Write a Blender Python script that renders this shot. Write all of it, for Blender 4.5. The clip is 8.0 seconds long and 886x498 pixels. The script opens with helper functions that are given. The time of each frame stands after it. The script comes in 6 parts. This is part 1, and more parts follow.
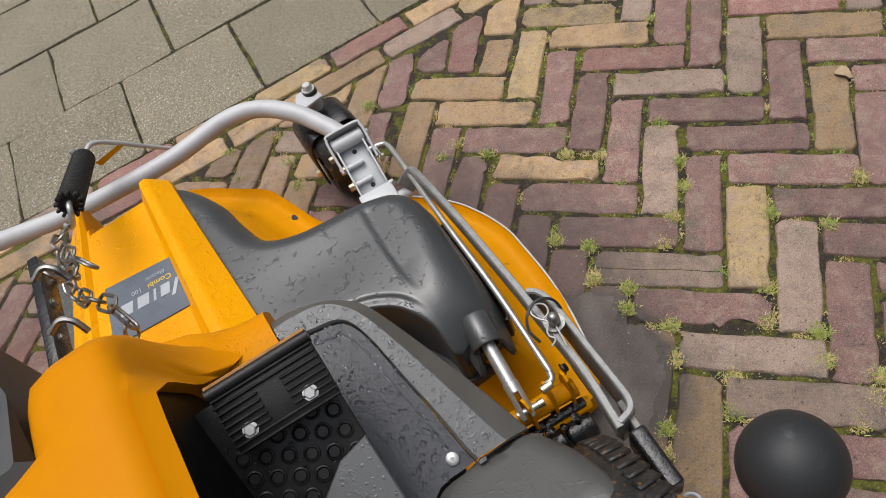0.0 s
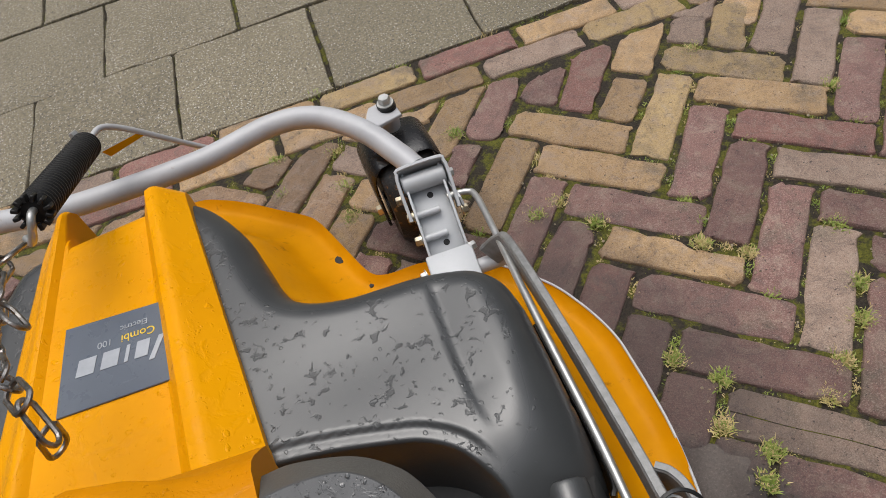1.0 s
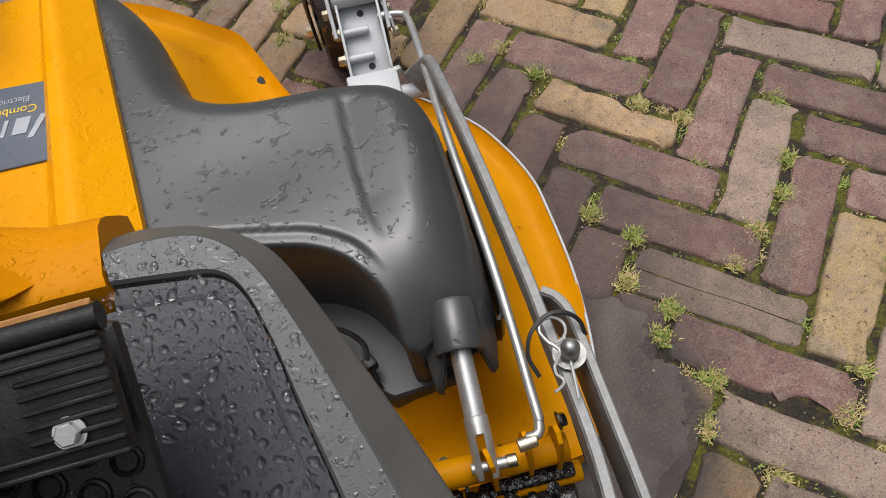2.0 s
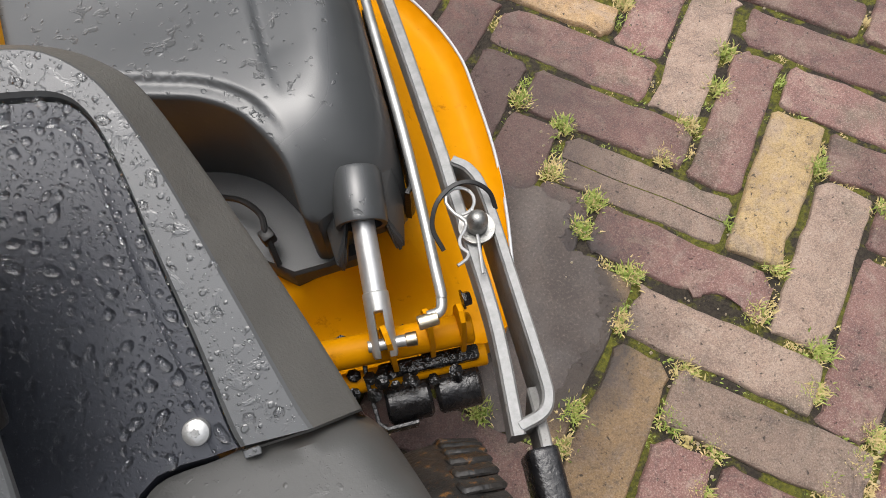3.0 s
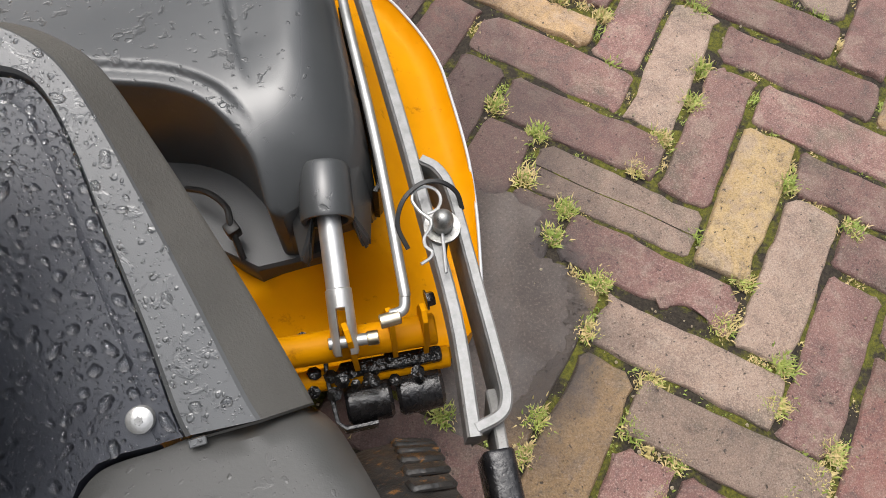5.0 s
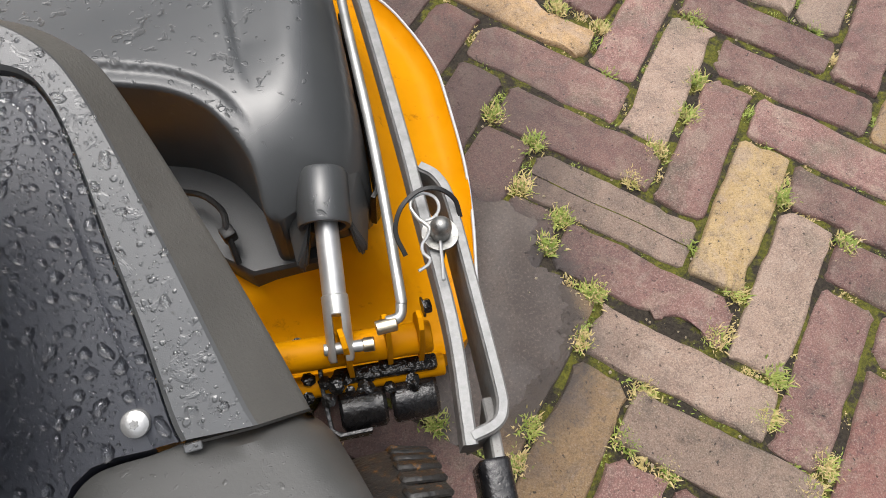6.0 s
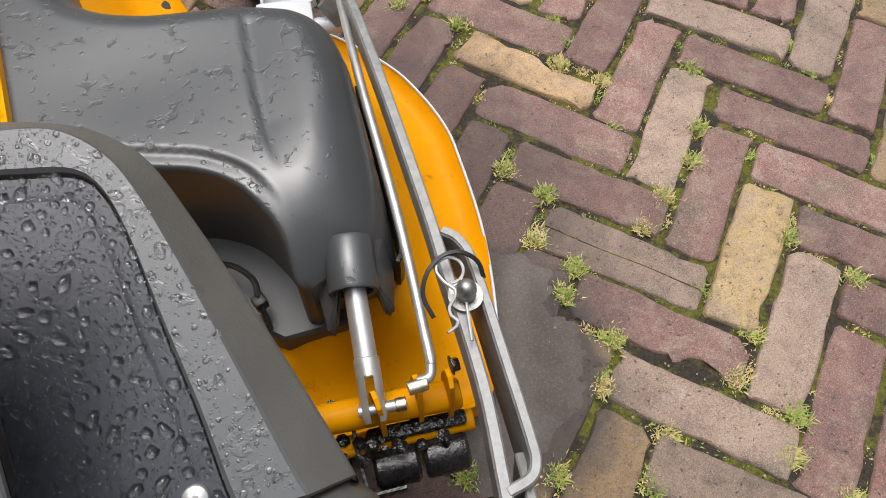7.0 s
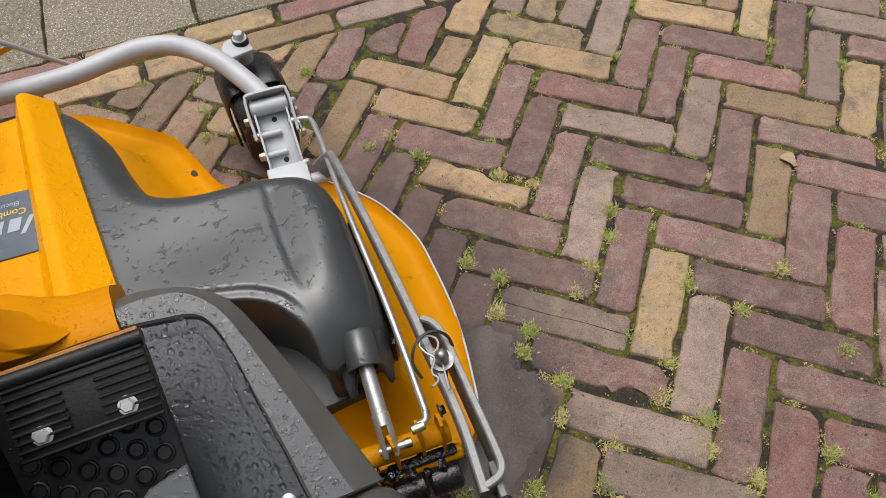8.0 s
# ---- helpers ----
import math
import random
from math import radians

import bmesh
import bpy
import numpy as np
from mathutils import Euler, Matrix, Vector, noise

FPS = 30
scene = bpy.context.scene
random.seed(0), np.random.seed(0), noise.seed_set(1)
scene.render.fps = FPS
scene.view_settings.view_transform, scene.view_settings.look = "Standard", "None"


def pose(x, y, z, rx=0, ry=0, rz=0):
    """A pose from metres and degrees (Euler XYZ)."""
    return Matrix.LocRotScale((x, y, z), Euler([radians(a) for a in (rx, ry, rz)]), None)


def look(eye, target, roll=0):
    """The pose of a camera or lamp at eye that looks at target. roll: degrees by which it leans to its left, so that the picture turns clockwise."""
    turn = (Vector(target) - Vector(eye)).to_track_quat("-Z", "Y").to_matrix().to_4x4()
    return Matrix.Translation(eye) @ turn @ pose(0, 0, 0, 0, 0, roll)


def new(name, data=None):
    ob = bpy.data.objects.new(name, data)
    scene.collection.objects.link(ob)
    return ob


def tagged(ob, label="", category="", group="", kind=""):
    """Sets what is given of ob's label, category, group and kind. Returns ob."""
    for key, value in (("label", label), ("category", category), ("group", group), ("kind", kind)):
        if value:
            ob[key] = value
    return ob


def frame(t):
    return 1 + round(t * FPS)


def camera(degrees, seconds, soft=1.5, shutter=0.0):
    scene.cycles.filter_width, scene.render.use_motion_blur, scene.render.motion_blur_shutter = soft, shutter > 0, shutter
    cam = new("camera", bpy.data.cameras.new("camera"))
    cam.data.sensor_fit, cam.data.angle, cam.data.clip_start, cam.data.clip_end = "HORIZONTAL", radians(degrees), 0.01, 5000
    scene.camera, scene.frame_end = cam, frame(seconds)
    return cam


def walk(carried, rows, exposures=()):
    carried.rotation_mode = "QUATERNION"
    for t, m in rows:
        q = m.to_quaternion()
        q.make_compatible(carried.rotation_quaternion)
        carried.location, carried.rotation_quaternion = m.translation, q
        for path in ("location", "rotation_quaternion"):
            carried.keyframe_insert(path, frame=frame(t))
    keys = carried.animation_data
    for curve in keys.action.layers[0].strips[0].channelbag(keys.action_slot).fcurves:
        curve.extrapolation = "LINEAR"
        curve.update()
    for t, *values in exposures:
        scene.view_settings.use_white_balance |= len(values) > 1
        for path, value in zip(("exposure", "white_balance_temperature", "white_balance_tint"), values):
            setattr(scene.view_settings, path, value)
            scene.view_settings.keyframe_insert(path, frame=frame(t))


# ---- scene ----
from mathutils.geometry import delaunay_2d_cdt

cam = camera(62.7, 8.0, soft=0.9)
PATH = [
    (0, (-0.327, -0.521, 1.038), (-0.046, 0.632, -0.572), -23.8),
    (0.2, (-0.302, -0.449, 0.999), (-0.056, 0.74, -0.591), -23.4),
    (0.5, (-0.268, -0.334, 0.901), (-0.062, 0.892, -0.665), -21.7),
    (1, (-0.286, -0.26, 0.856), (-0.093, 0.976, -0.704), -17.4),
    (1.5, (-0.253, -0.277, 0.843), (-0.059, 0.897, -0.764), -14.2),
    (1.8, (-0.265, -0.304, 0.799), (-0.081, 0.761, -0.884), -11.8),
    (2, (-0.262, -0.313, 0.782), (-0.074, 0.658, -0.956), -9.5),
    (2.2, (-0.257, -0.32, 0.766), (-0.056, 0.569, -1.014), -7.0),
    (3.3, (-0.236, -0.337, 0.716), (0.041, 0.38, -1.13), 2.6),
    (3.5, (-0.235, -0.339, 0.715), (0.046, 0.378, -1.131), 3.1),
    (4, (-0.237, -0.343, 0.712), (0.053, 0.382, -1.13), 3.9),
    (4.5, (-0.23, -0.344, 0.716), (0.072, 0.39, -1.12), 4.9),
    (6, (-0.235, -0.343, 0.714), (0.116, 0.406, -1.107), 8.9),
    (6.5, (-0.246, -0.336, 0.724), (0.11, 0.449, -1.081), 7.5),
    (7, (-0.249, -0.334, 0.743), (0.116, 0.515, -1.031), 4.6),
    (7.2, (-0.249, -0.337, 0.762), (0.126, 0.54, -0.996), 3.5),
    (7.5, (-0.258, -0.357, 0.847), (0.127, 0.572, -0.882), 0.9),
    (7.8, (-0.276, -0.425, 0.953), (0.144, 0.564, -0.734), -1.3),
    (8, (-0.276, -0.456, 0.98), (0.174, 0.561, -0.682), -2.7),
]
EXPOSURES = [(0, -0.34), (0.5, -0.48), (1, -0.54), (1.5, -0.58), (2, -0.37), (2.6, -0.04), (3.5, 0.14), (6.5, 0.14), (7.0, 0.08), (7.5, -0.12), (8, -0.34)]
walk(cam, [(t, look(eye, target, roll)) for t, eye, target, roll in PATH], EXPOSURES)

# ---- light ----
world = bpy.data.worlds.new("overcast_sky")
scene.world = world
world.use_nodes = True
wn = world.node_tree
wn.nodes.clear()
w_out = wn.nodes.new("ShaderNodeOutputWorld")
w_bg = wn.nodes.new("ShaderNodeBackground")
w_sky = wn.nodes.new("ShaderNodeTexSky")
w_hsv = wn.nodes.new("ShaderNodeHueSaturation")
w_sky.sky_type, w_sky.sun_disc = "NISHITA", False
w_sky.sun_elevation, w_sky.sun_rotation = radians(74), radians(-10)
w_sky.air_density, w_sky.dust_density, w_sky.ozone_density = 1.0, 4.0, 1.0
w_hsv.inputs["Saturation"].default_value = 0.3
w_bg.inputs["Strength"].default_value = 0.15
wn.links.new(w_sky.outputs[0], w_hsv.inputs["Color"])
# an overcast sky is about three times as bright overhead as at the horizon
w_co = wn.nodes.new("ShaderNodeTexCoord")
w_xyz = wn.nodes.new("ShaderNodeSeparateXYZ")
w_up = wn.nodes.new("ShaderNodeMapRange")
w_mul = wn.nodes.new("ShaderNodeVectorMath")
w_mul.operation = "SCALE"
for i, v in enumerate((0.4, 1.0, 0.5, 2.8)):
    w_up.inputs[i + 1].default_value = v
w_up.interpolation_type = "SMOOTHSTEP"
wn.links.new(w_co.outputs["Generated"], w_xyz.inputs[0])
wn.links.new(w_xyz.outputs["Z"], w_up.inputs[0])
wn.links.new(w_hsv.outputs[0], w_mul.inputs[0])
wn.links.new(w_up.outputs[0], w_mul.inputs["Scale"])
wn.links.new(w_mul.outputs[0], w_bg.inputs["Color"])
wn.links.new(w_bg.outputs[0], w_out.inputs["Surface"])

sun_data = bpy.data.lights.new("sun", "SUN")
sun_data.energy, sun_data.angle, sun_data.color = 0.35, radians(60), (1.0, 0.96, 0.91)
sun = new("sun", sun_data)
sun.matrix_world = look((-0.2, 0.3, 2.0), (0, 0, 0))


# ---- materials ----
def mix_rgb(nt, fac, a, b, blend="MIX"):
    n = nt.nodes.new("ShaderNodeMix")
    n.data_type, n.blend_type = "RGBA", blend
    for sock, v in ((n.inputs[0], fac), (n.inputs[6], a), (n.inputs[7], b)):
        if isinstance(v, bpy.types.NodeSocket):
            nt.links.new(v, sock)
        elif isinstance(v, tuple):
            sock.default_value = (*v, 1.0)
        else:
            sock.default_value = v
    return n.outputs[2]


def noise_tex(nt, vec, scale, detail=4.0, rough=0.6, distort=0.0):
    n = nt.nodes.new("ShaderNodeTexNoise")
    n.inputs["Scale"].default_value = scale
    n.inputs["Detail"].default_value = detail
    n.inputs["Roughness"].default_value = rough
    n.inputs["Distortion"].default_value = distort
    nt.links.new(vec, n.inputs["Vector"])
    return n.outputs["Fac"]


def remap(nt, v, a, b, c=0.0, d=1.0):
    n = nt.nodes.new("ShaderNodeMapRange")
    n.clamp = True
    nt.links.new(v, n.inputs[0])
    for i, x in enumerate((a, b, c, d)):
        n.inputs[i + 1].default_value = x
    return n.outputs[0]


def math_node(nt, op, a, b):
    n = nt.nodes.new("ShaderNodeMath")
    n.operation = op
    for i, v in enumerate((a, b)):
        if isinstance(v, bpy.types.NodeSocket):
            nt.links.new(v, n.inputs[i])
        else:
            n.inputs[i].default_value = v
    return n.outputs[0]


def begin(name):
    m = bpy.data.materials.new(name)
    m.use_nodes = True
    nt = m.node_tree
    b = nt.nodes["Principled BSDF"]
    geo = nt.nodes.new("ShaderNodeNewGeometry")
    return m, nt, b, geo.outputs["Position"]


def add_bump(nt, b, height, strength, dist):
    n = nt.nodes.new("ShaderNodeBump")
    n.inputs["Strength"].default_value = strength
    n.inputs["Distance"].default_value = dist
    nt.links.new(height, n.inputs["Height"])
    nt.links.new(n.outputs[0], b.inputs["Normal"])


def surface(name, c1, c2, scale=30.0, rough=(0.4, 0.6), metal=0.0, grain=400.0, bump=0.2, dist=0.001, spec=0.5, dirt=None, dirt_at=(0.62, 0.72)):
    """Two-scale surface: broad patches between two colours, fine grain in gloss and relief, and optional dirt patches."""
    m, nt, b, pos = begin(name)
    broad = noise_tex(nt, pos, scale, 5.0)
    fine = noise_tex(nt, pos, grain, 3.0)
    col = mix_rgb(nt, remap(nt, broad, 0.35, 0.65), c1, c2)
    if dirt:
        spots = remap(nt, noise_tex(nt, pos, scale * 2.3, 8.0, 0.7), *dirt_at)
        col = mix_rgb(nt, spots, col, dirt)
    nt.links.new(col, b.inputs["Base Color"])
    both = math_node(nt, "ADD", math_node(nt, "MULTIPLY", broad, 0.5), math_node(nt, "MULTIPLY", fine, 0.5))
    nt.links.new(remap(nt, both, 0.35, 0.65, *rough), b.inputs["Roughness"])
    b.inputs["Metallic"].default_value = metal
    b.inputs["Specular IOR Level"].default_value = spec
    add_bump(nt, b, fine, bump, dist)
    return m


def beads(nt, vec, scale, share, reach=(0.16, 0.42), soft=0.5):
    """Rounded water beads of mixed size: 0 on the dry surface, up to 1 on a bead; share: how many places hold one."""
    v = nt.nodes.new("ShaderNodeTexVoronoi")
    v.inputs["Scale"].default_value = scale
    nt.links.new(vec, v.inputs["Vector"])
    rgb = nt.nodes.new("ShaderNodeSeparateColor")
    nt.links.new(v.outputs["Color"], rgb.inputs[0])
    size = math_node(nt, "MULTIPLY", remap(nt, rgb.outputs[0], 0.0, 1.0, *reach), remap(nt, rgb.outputs[1], share, share + 0.02, 1.0, 0.01))
    ratio = math_node(nt, "DIVIDE", v.outputs["Distance"], size)
    return remap(nt, ratio, 1.0, soft)


def warped(nt, vec, scale, amount):
    """Coordinates pushed about by noise, so that beads run into one another."""
    n = nt.nodes.new("ShaderNodeTexNoise")
    n.inputs["Scale"].default_value, n.inputs["Detail"].default_value = scale, 3.0
    nt.links.new(vec, n.inputs["Vector"])
    out = nt.nodes.new("ShaderNodeVectorMath")
    out.operation = "MULTIPLY_ADD"
    nt.links.new(n.outputs["Color"], out.inputs[0])
    out.inputs[1].default_value = (amount,) * 3
    nt.links.new(vec, out.inputs[2])
    return out.outputs[0]


def wet_surface(name, c1, c2, spec=0.5, film_scale=42.0, film=(0.50, 0.56), dry=0.34, wet=0.08, grain=900.0, grain_bump=0.15, edge=0.5, dry_spec=None, bead=(110.0, 0.5), warp=0.012, level_=(0.86, 0.97)):
    """Moulded plastic or paint with pools, dribbles and beads of rain water lying on it."""
    m, nt, b, pos = begin(name)
    b.inputs["Specular IOR Level"].default_value = spec
    broad = noise_tex(nt, pos, 9.0, 3.0)
    nt.links.new(mix_rgb(nt, remap(nt, broad, 0.35, 0.65), c1, c2), b.inputs["Base Color"])
    large = noise_tex(nt, pos, film_scale * 0.23, 2.0)
    level = math_node(nt, "ADD", math_node(nt, "MULTIPLY", noise_tex(nt, pos, film_scale, 4.0, 0.55, 0.5), 0.6), math_node(nt, "MULTIPLY", large, 0.4))
    pool = remap(nt, level, *film)
    bent = warped(nt, pos, bead[0] * 0.9, warp)
    spots = math_node(nt, "MAXIMUM", beads(nt, bent, bead[0], bead[1]), math_node(nt, "MULTIPLY", beads(nt, bent, bead[0] * 2.6, bead[1] * 0.8), 0.5))
    tilt = nt.nodes.new("ShaderNodeSeparateXYZ")
    nt.links.new(nt.nodes["Geometry"].outputs["Normal"], tilt.inputs[0])
    water = math_node(nt, "MULTIPLY", math_node(nt, "MAXIMUM", math_node(nt, "MULTIPLY", pool, 0.5), spots), remap(nt, tilt.outputs[2], *level_, 0.12, 1.0))
    fine = noise_tex(nt, pos, grain, 2.0)
    cover_ = remap(nt, water, 0.05, 0.4)
    nt.links.new(remap(nt, cover_, 0.0, 1.0, dry, wet), b.inputs["Roughness"])
    if dry_spec is not None:
        nt.links.new(remap(nt, cover_, 0.0, 1.0, dry_spec, spec), b.inputs["Specular IOR Level"])
    height = math_node(nt, "ADD", math_node(nt, "MULTIPLY", water, edge), math_node(nt, "MULTIPLY", fine, grain_bump))
    add_bump(nt, b, height, 0.6, 0.0014)
    return m


def brick_surface(name, c1, c2, c3):
    """Worn clinker: broad blotches, stains, clinging dirt, pores and light grit; one spilled wet patch and a moist zone
    beside the mower, both with shade painted in.
    """
    m, nt, b, pos = begin(name)
    info = nt.nodes.new("ShaderNodeObjectInfo")
    broad = noise_tex(nt, pos, 15.0, 6.0, 0.62)
    blotch = noise_tex(nt, pos, 34.0, 8.0, 0.72, 0.6)
    fine = noise_tex(nt, pos, 260.0, 5.0, 0.78)
    pits = noise_tex(nt, pos, 190.0, 2.5)
    grit = noise_tex(nt, pos, 620.0, 3.0, 0.7)
    stain = noise_tex(nt, pos, 8.0, 7.0, 0.7)
    col = mix_rgb(nt, remap(nt, broad, 0.38, 0.62), c1, c2)
    col = mix_rgb(nt, remap(nt, blotch, 0.50, 0.64, 0.0, 0.7), col, c3)
    col = mix_rgb(nt, remap(nt, blotch, 0.46, 0.34, 0.0, 0.45), col, (0.235, 0.190, 0.152))
    worn_ = noise_tex(nt, pos, 23.0, 6.0, 0.66, 0.8)
    col = mix_rgb(nt, remap(nt, worn_, 0.52, 0.63, 0.0, 0.6), col, (0.205, 0.150, 0.114))
    col = mix_rgb(nt, remap(nt, worn_, 0.42, 0.33, 0.0, 0.6), col, (0.072, 0.052, 0.044))
    col = mix_rgb(nt, remap(nt, stain, 0.54, 0.66, 0.0, 0.7), col, (0.074, 0.060, 0.042))
    col = mix_rgb(nt, remap(nt, fine, 0.56, 0.70, 0.0, 0.4), col, (0.30, 0.25, 0.205))
    col = mix_rgb(nt, remap(nt, fine, 0.46, 0.35, 0.0, 0.55), col, (0.05, 0.038, 0.032))
    col = mix_rgb(nt, remap(nt, grit, 0.52, 0.66, 0.0, 0.42), col, (0.36, 0.29, 0.235))
    col = mix_rgb(nt, remap(nt, grit, 0.47, 0.34, 0.0, 0.5), col, (0.045, 0.033, 0.027))
    col = mix_rgb(nt, remap(nt, pits, 0.665, 0.71, 0.0, 0.85), col, (0.016, 0.013, 0.011))
    hsv = nt.nodes.new("ShaderNodeHueSaturation")
    nt.links.new(col, hsv.inputs["Color"])
    nt.links.new(remap(nt, info.outputs["Random"], 0.0, 1.0, 1.12, 1.98), hsv.inputs["Value"])
    # spilled wet patch; its dark halo also paints the soft shadow at its edge
    place = nt.nodes.new("ShaderNodeMapping")
    place.vector_type = "TEXTURE"
    place.inputs["Location"].default_value = (-0.066, -0.125, 0.0)
    place.inputs["Scale"].default_value = (0.108, 0.155, 1.0)
    reach = nt.nodes.new("ShaderNodeVectorMath")
    reach.operation = "LENGTH"
    nt.links.new(pos, place.inputs["Vector"])
    nt.links.new(place.outputs[0], reach.inputs[0])
    ragged = math_node(nt, "ADD", reach.outputs["Value"], math_node(nt, "MULTIPLY", blotch, 0.7))
    spill_shade = remap(nt, ragged, 1.38, 1.12)
    # moisture and the mower's own shade, painted together into the bricks near it
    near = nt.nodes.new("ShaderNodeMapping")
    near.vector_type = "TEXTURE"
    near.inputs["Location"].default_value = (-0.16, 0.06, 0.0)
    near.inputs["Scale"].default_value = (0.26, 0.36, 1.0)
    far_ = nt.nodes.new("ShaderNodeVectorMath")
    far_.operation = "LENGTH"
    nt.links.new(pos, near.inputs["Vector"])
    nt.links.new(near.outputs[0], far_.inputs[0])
    damp_shade = remap(nt, math_node(nt, "ADD", far_.outputs["Value"], math_node(nt, "MULTIPLY", broad, 0.8)), 1.65, 1.15)
    base = mix_rgb(nt, math_node(nt, "MULTIPLY", damp_shade, 0.66), hsv.outputs[0], (0.055, 0.040, 0.036))
    wet = mix_rgb(nt, math_node(nt, "MULTIPLY", spill_shade, 0.88), base, (0.048, 0.041, 0.039))
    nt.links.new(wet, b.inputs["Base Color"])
    dry = remap(nt, broad, 0.3, 0.7, 0.40, 0.68)
    nt.links.new(math_node(nt, "SUBTRACT", dry, math_node(nt, "MULTIPLY", spill_shade, 0.15)), b.inputs["Roughness"])
    b.inputs["Specular IOR Level"].default_value = 0.62
    h = math_node(nt, "ADD", math_node(nt, "MULTIPLY", math_node(nt, "ADD", fine, math_node(nt, "MULTIPLY", grit, 0.5)), 0.6), math_node(nt, "MULTIPLY", blotch, 0.9))
    h = math_node(nt, "SUBTRACT", h, math_node(nt, "MULTIPLY", remap(nt, pits, 0.64, 0.7), 0.35))
    add_bump(nt, b, h, 1.0, 0.0036)
    return m


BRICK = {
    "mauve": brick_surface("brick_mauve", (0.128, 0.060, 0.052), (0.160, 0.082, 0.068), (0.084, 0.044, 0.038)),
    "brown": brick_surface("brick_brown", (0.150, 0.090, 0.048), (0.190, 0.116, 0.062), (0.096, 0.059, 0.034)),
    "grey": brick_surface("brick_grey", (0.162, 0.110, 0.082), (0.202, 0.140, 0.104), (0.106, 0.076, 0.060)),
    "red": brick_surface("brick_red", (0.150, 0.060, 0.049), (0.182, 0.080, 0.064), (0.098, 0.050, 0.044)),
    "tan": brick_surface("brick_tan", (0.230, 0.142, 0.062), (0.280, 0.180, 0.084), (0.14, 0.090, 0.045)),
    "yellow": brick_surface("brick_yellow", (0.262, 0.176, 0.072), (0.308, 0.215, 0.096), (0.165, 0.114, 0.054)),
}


def soil_surface():
    m, nt, b, pos = begin("mossy_joint_soil")
    broad = noise_tex(nt, pos, 27.0, 5.0, 0.65)
    fine = noise_tex(nt, pos, 300.0, 5.0, 0.7)
    col = mix_rgb(nt, remap(nt, fine, 0.35, 0.65), (0.016, 0.012, 0.008), (0.060, 0.046, 0.030))
    moss = mix_rgb(nt, remap(nt, fine, 0.35, 0.7), (0.045, 0.050, 0.005), (0.205, 0.195, 0.018))
    nt.links.new(mix_rgb(nt, remap(nt, broad, 0.47, 0.55), col, moss), b.inputs["Base Color"])
    b.inputs["Roughness"].default_value = 0.9
    add_bump(nt, b, math_node(nt, "ADD", fine, noise_tex(nt, pos, 110.0, 4.0, 0.7)), 1.0, 0.006)
    return m


def tile_surface():
    m, nt, b, pos = begin("concrete_tile")
    info = nt.nodes.new("ShaderNodeObjectInfo")
    broad = noise_tex(nt, pos, 7.0, 5.0)
    grit = noise_tex(nt, pos, 150.0, 5.0, 0.85)
    speck = noise_tex(nt, pos, 270.0, 1.5)
    dots = noise_tex(nt, pos, 220.0, 1.5)
    col = mix_rgb(nt, remap(nt, broad, 0.35, 0.65), (0.206, 0.175, 0.110), (0.250, 0.214, 0.138))
    col = mix_rgb(nt, remap(nt, grit, 0.42, 0.58, 0.0, 0.85), col, (0.098, 0.083, 0.060))
    col = mix_rgb(nt, remap(nt, speck, 0.615, 0.66, 0.0, 0.85), col, (0.50, 0.47, 0.42))
    col = mix_rgb(nt, remap(nt, dots, 0.63, 0.67, 0.0, 0.9), col, (0.05, 0.045, 0.04))
    hsv = nt.nodes.new("ShaderNodeHueSaturation")
    nt.links.new(col, hsv.inputs["Color"])
    nt.links.new(remap(nt, info.outputs["Random"], 0.0, 1.0, 0.9, 1.1), hsv.inputs["Value"])
    nt.links.new(hsv.outputs[0], b.inputs["Base Color"])
    b.inputs["Roughness"].default_value = 0.75
    add_bump(nt, b, grit, 0.6, 0.002)
    return m


M_SOIL = soil_surface()
M_TILE = tile_surface()


def silt_surface():
    m, nt, b, pos = begin("dark_wet_silt")
    broad = noise_tex(nt, pos, 11.0, 4.0)
    fine = noise_tex(nt, pos, 330.0, 5.0, 0.75)
    col = mix_rgb(nt, remap(nt, broad, 0.38, 0.62), (0.048, 0.036, 0.030), (0.080, 0.061, 0.050))
    col = mix_rgb(nt, remap(nt, fine, 0.54, 0.68, 0.0, 0.5), col, (0.17, 0.138, 0.112))
    col = mix_rgb(nt, remap(nt, fine, 0.47, 0.34, 0.0, 0.6), col, (0.022, 0.017, 0.014))
    nt.links.new(col, b.inputs["Base Color"])
    nt.links.new(remap(nt, noise_tex(nt, pos, 16.0, 3.0), 0.4, 0.66, 0.62, 0.32), b.inputs["Roughness"])
    b.inputs["Specular IOR Level"].default_value = 0.4
    add_bump(nt, b, fine, 0.5, 0.0015)
    return m


M_SILT = silt_surface()
M_GRASS = surface("grass_green", (0.18, 0.255, 0.040), (0.36, 0.40, 0.10), 40.0, (0.5, 0.7), bump=0.0)
M_STRAW = surface("grass_straw", (0.58, 0.44, 0.23), (0.47, 0.39, 0.15), 40.0, (0.5, 0.7), bump=0.0)
M_GREY = wet_surface("wet_grey_plastic", (0.038, 0.040, 0.041), (0.047, 0.049, 0.049), 0.68, 95.0, (0.615, 0.565), dry=0.38, wet=0.27, grain_bump=0.05, edge=0.85, dry_spec=0.38, bead=(120.0, 0.3), warp=0.009)
M_SIDE = surface("damp_dark_grey_plastic", (0.035, 0.037, 0.038), (0.045, 0.047, 0.048), 14.0, (0.38, 0.5), grain=900.0, bump=0.15, spec=0.4)
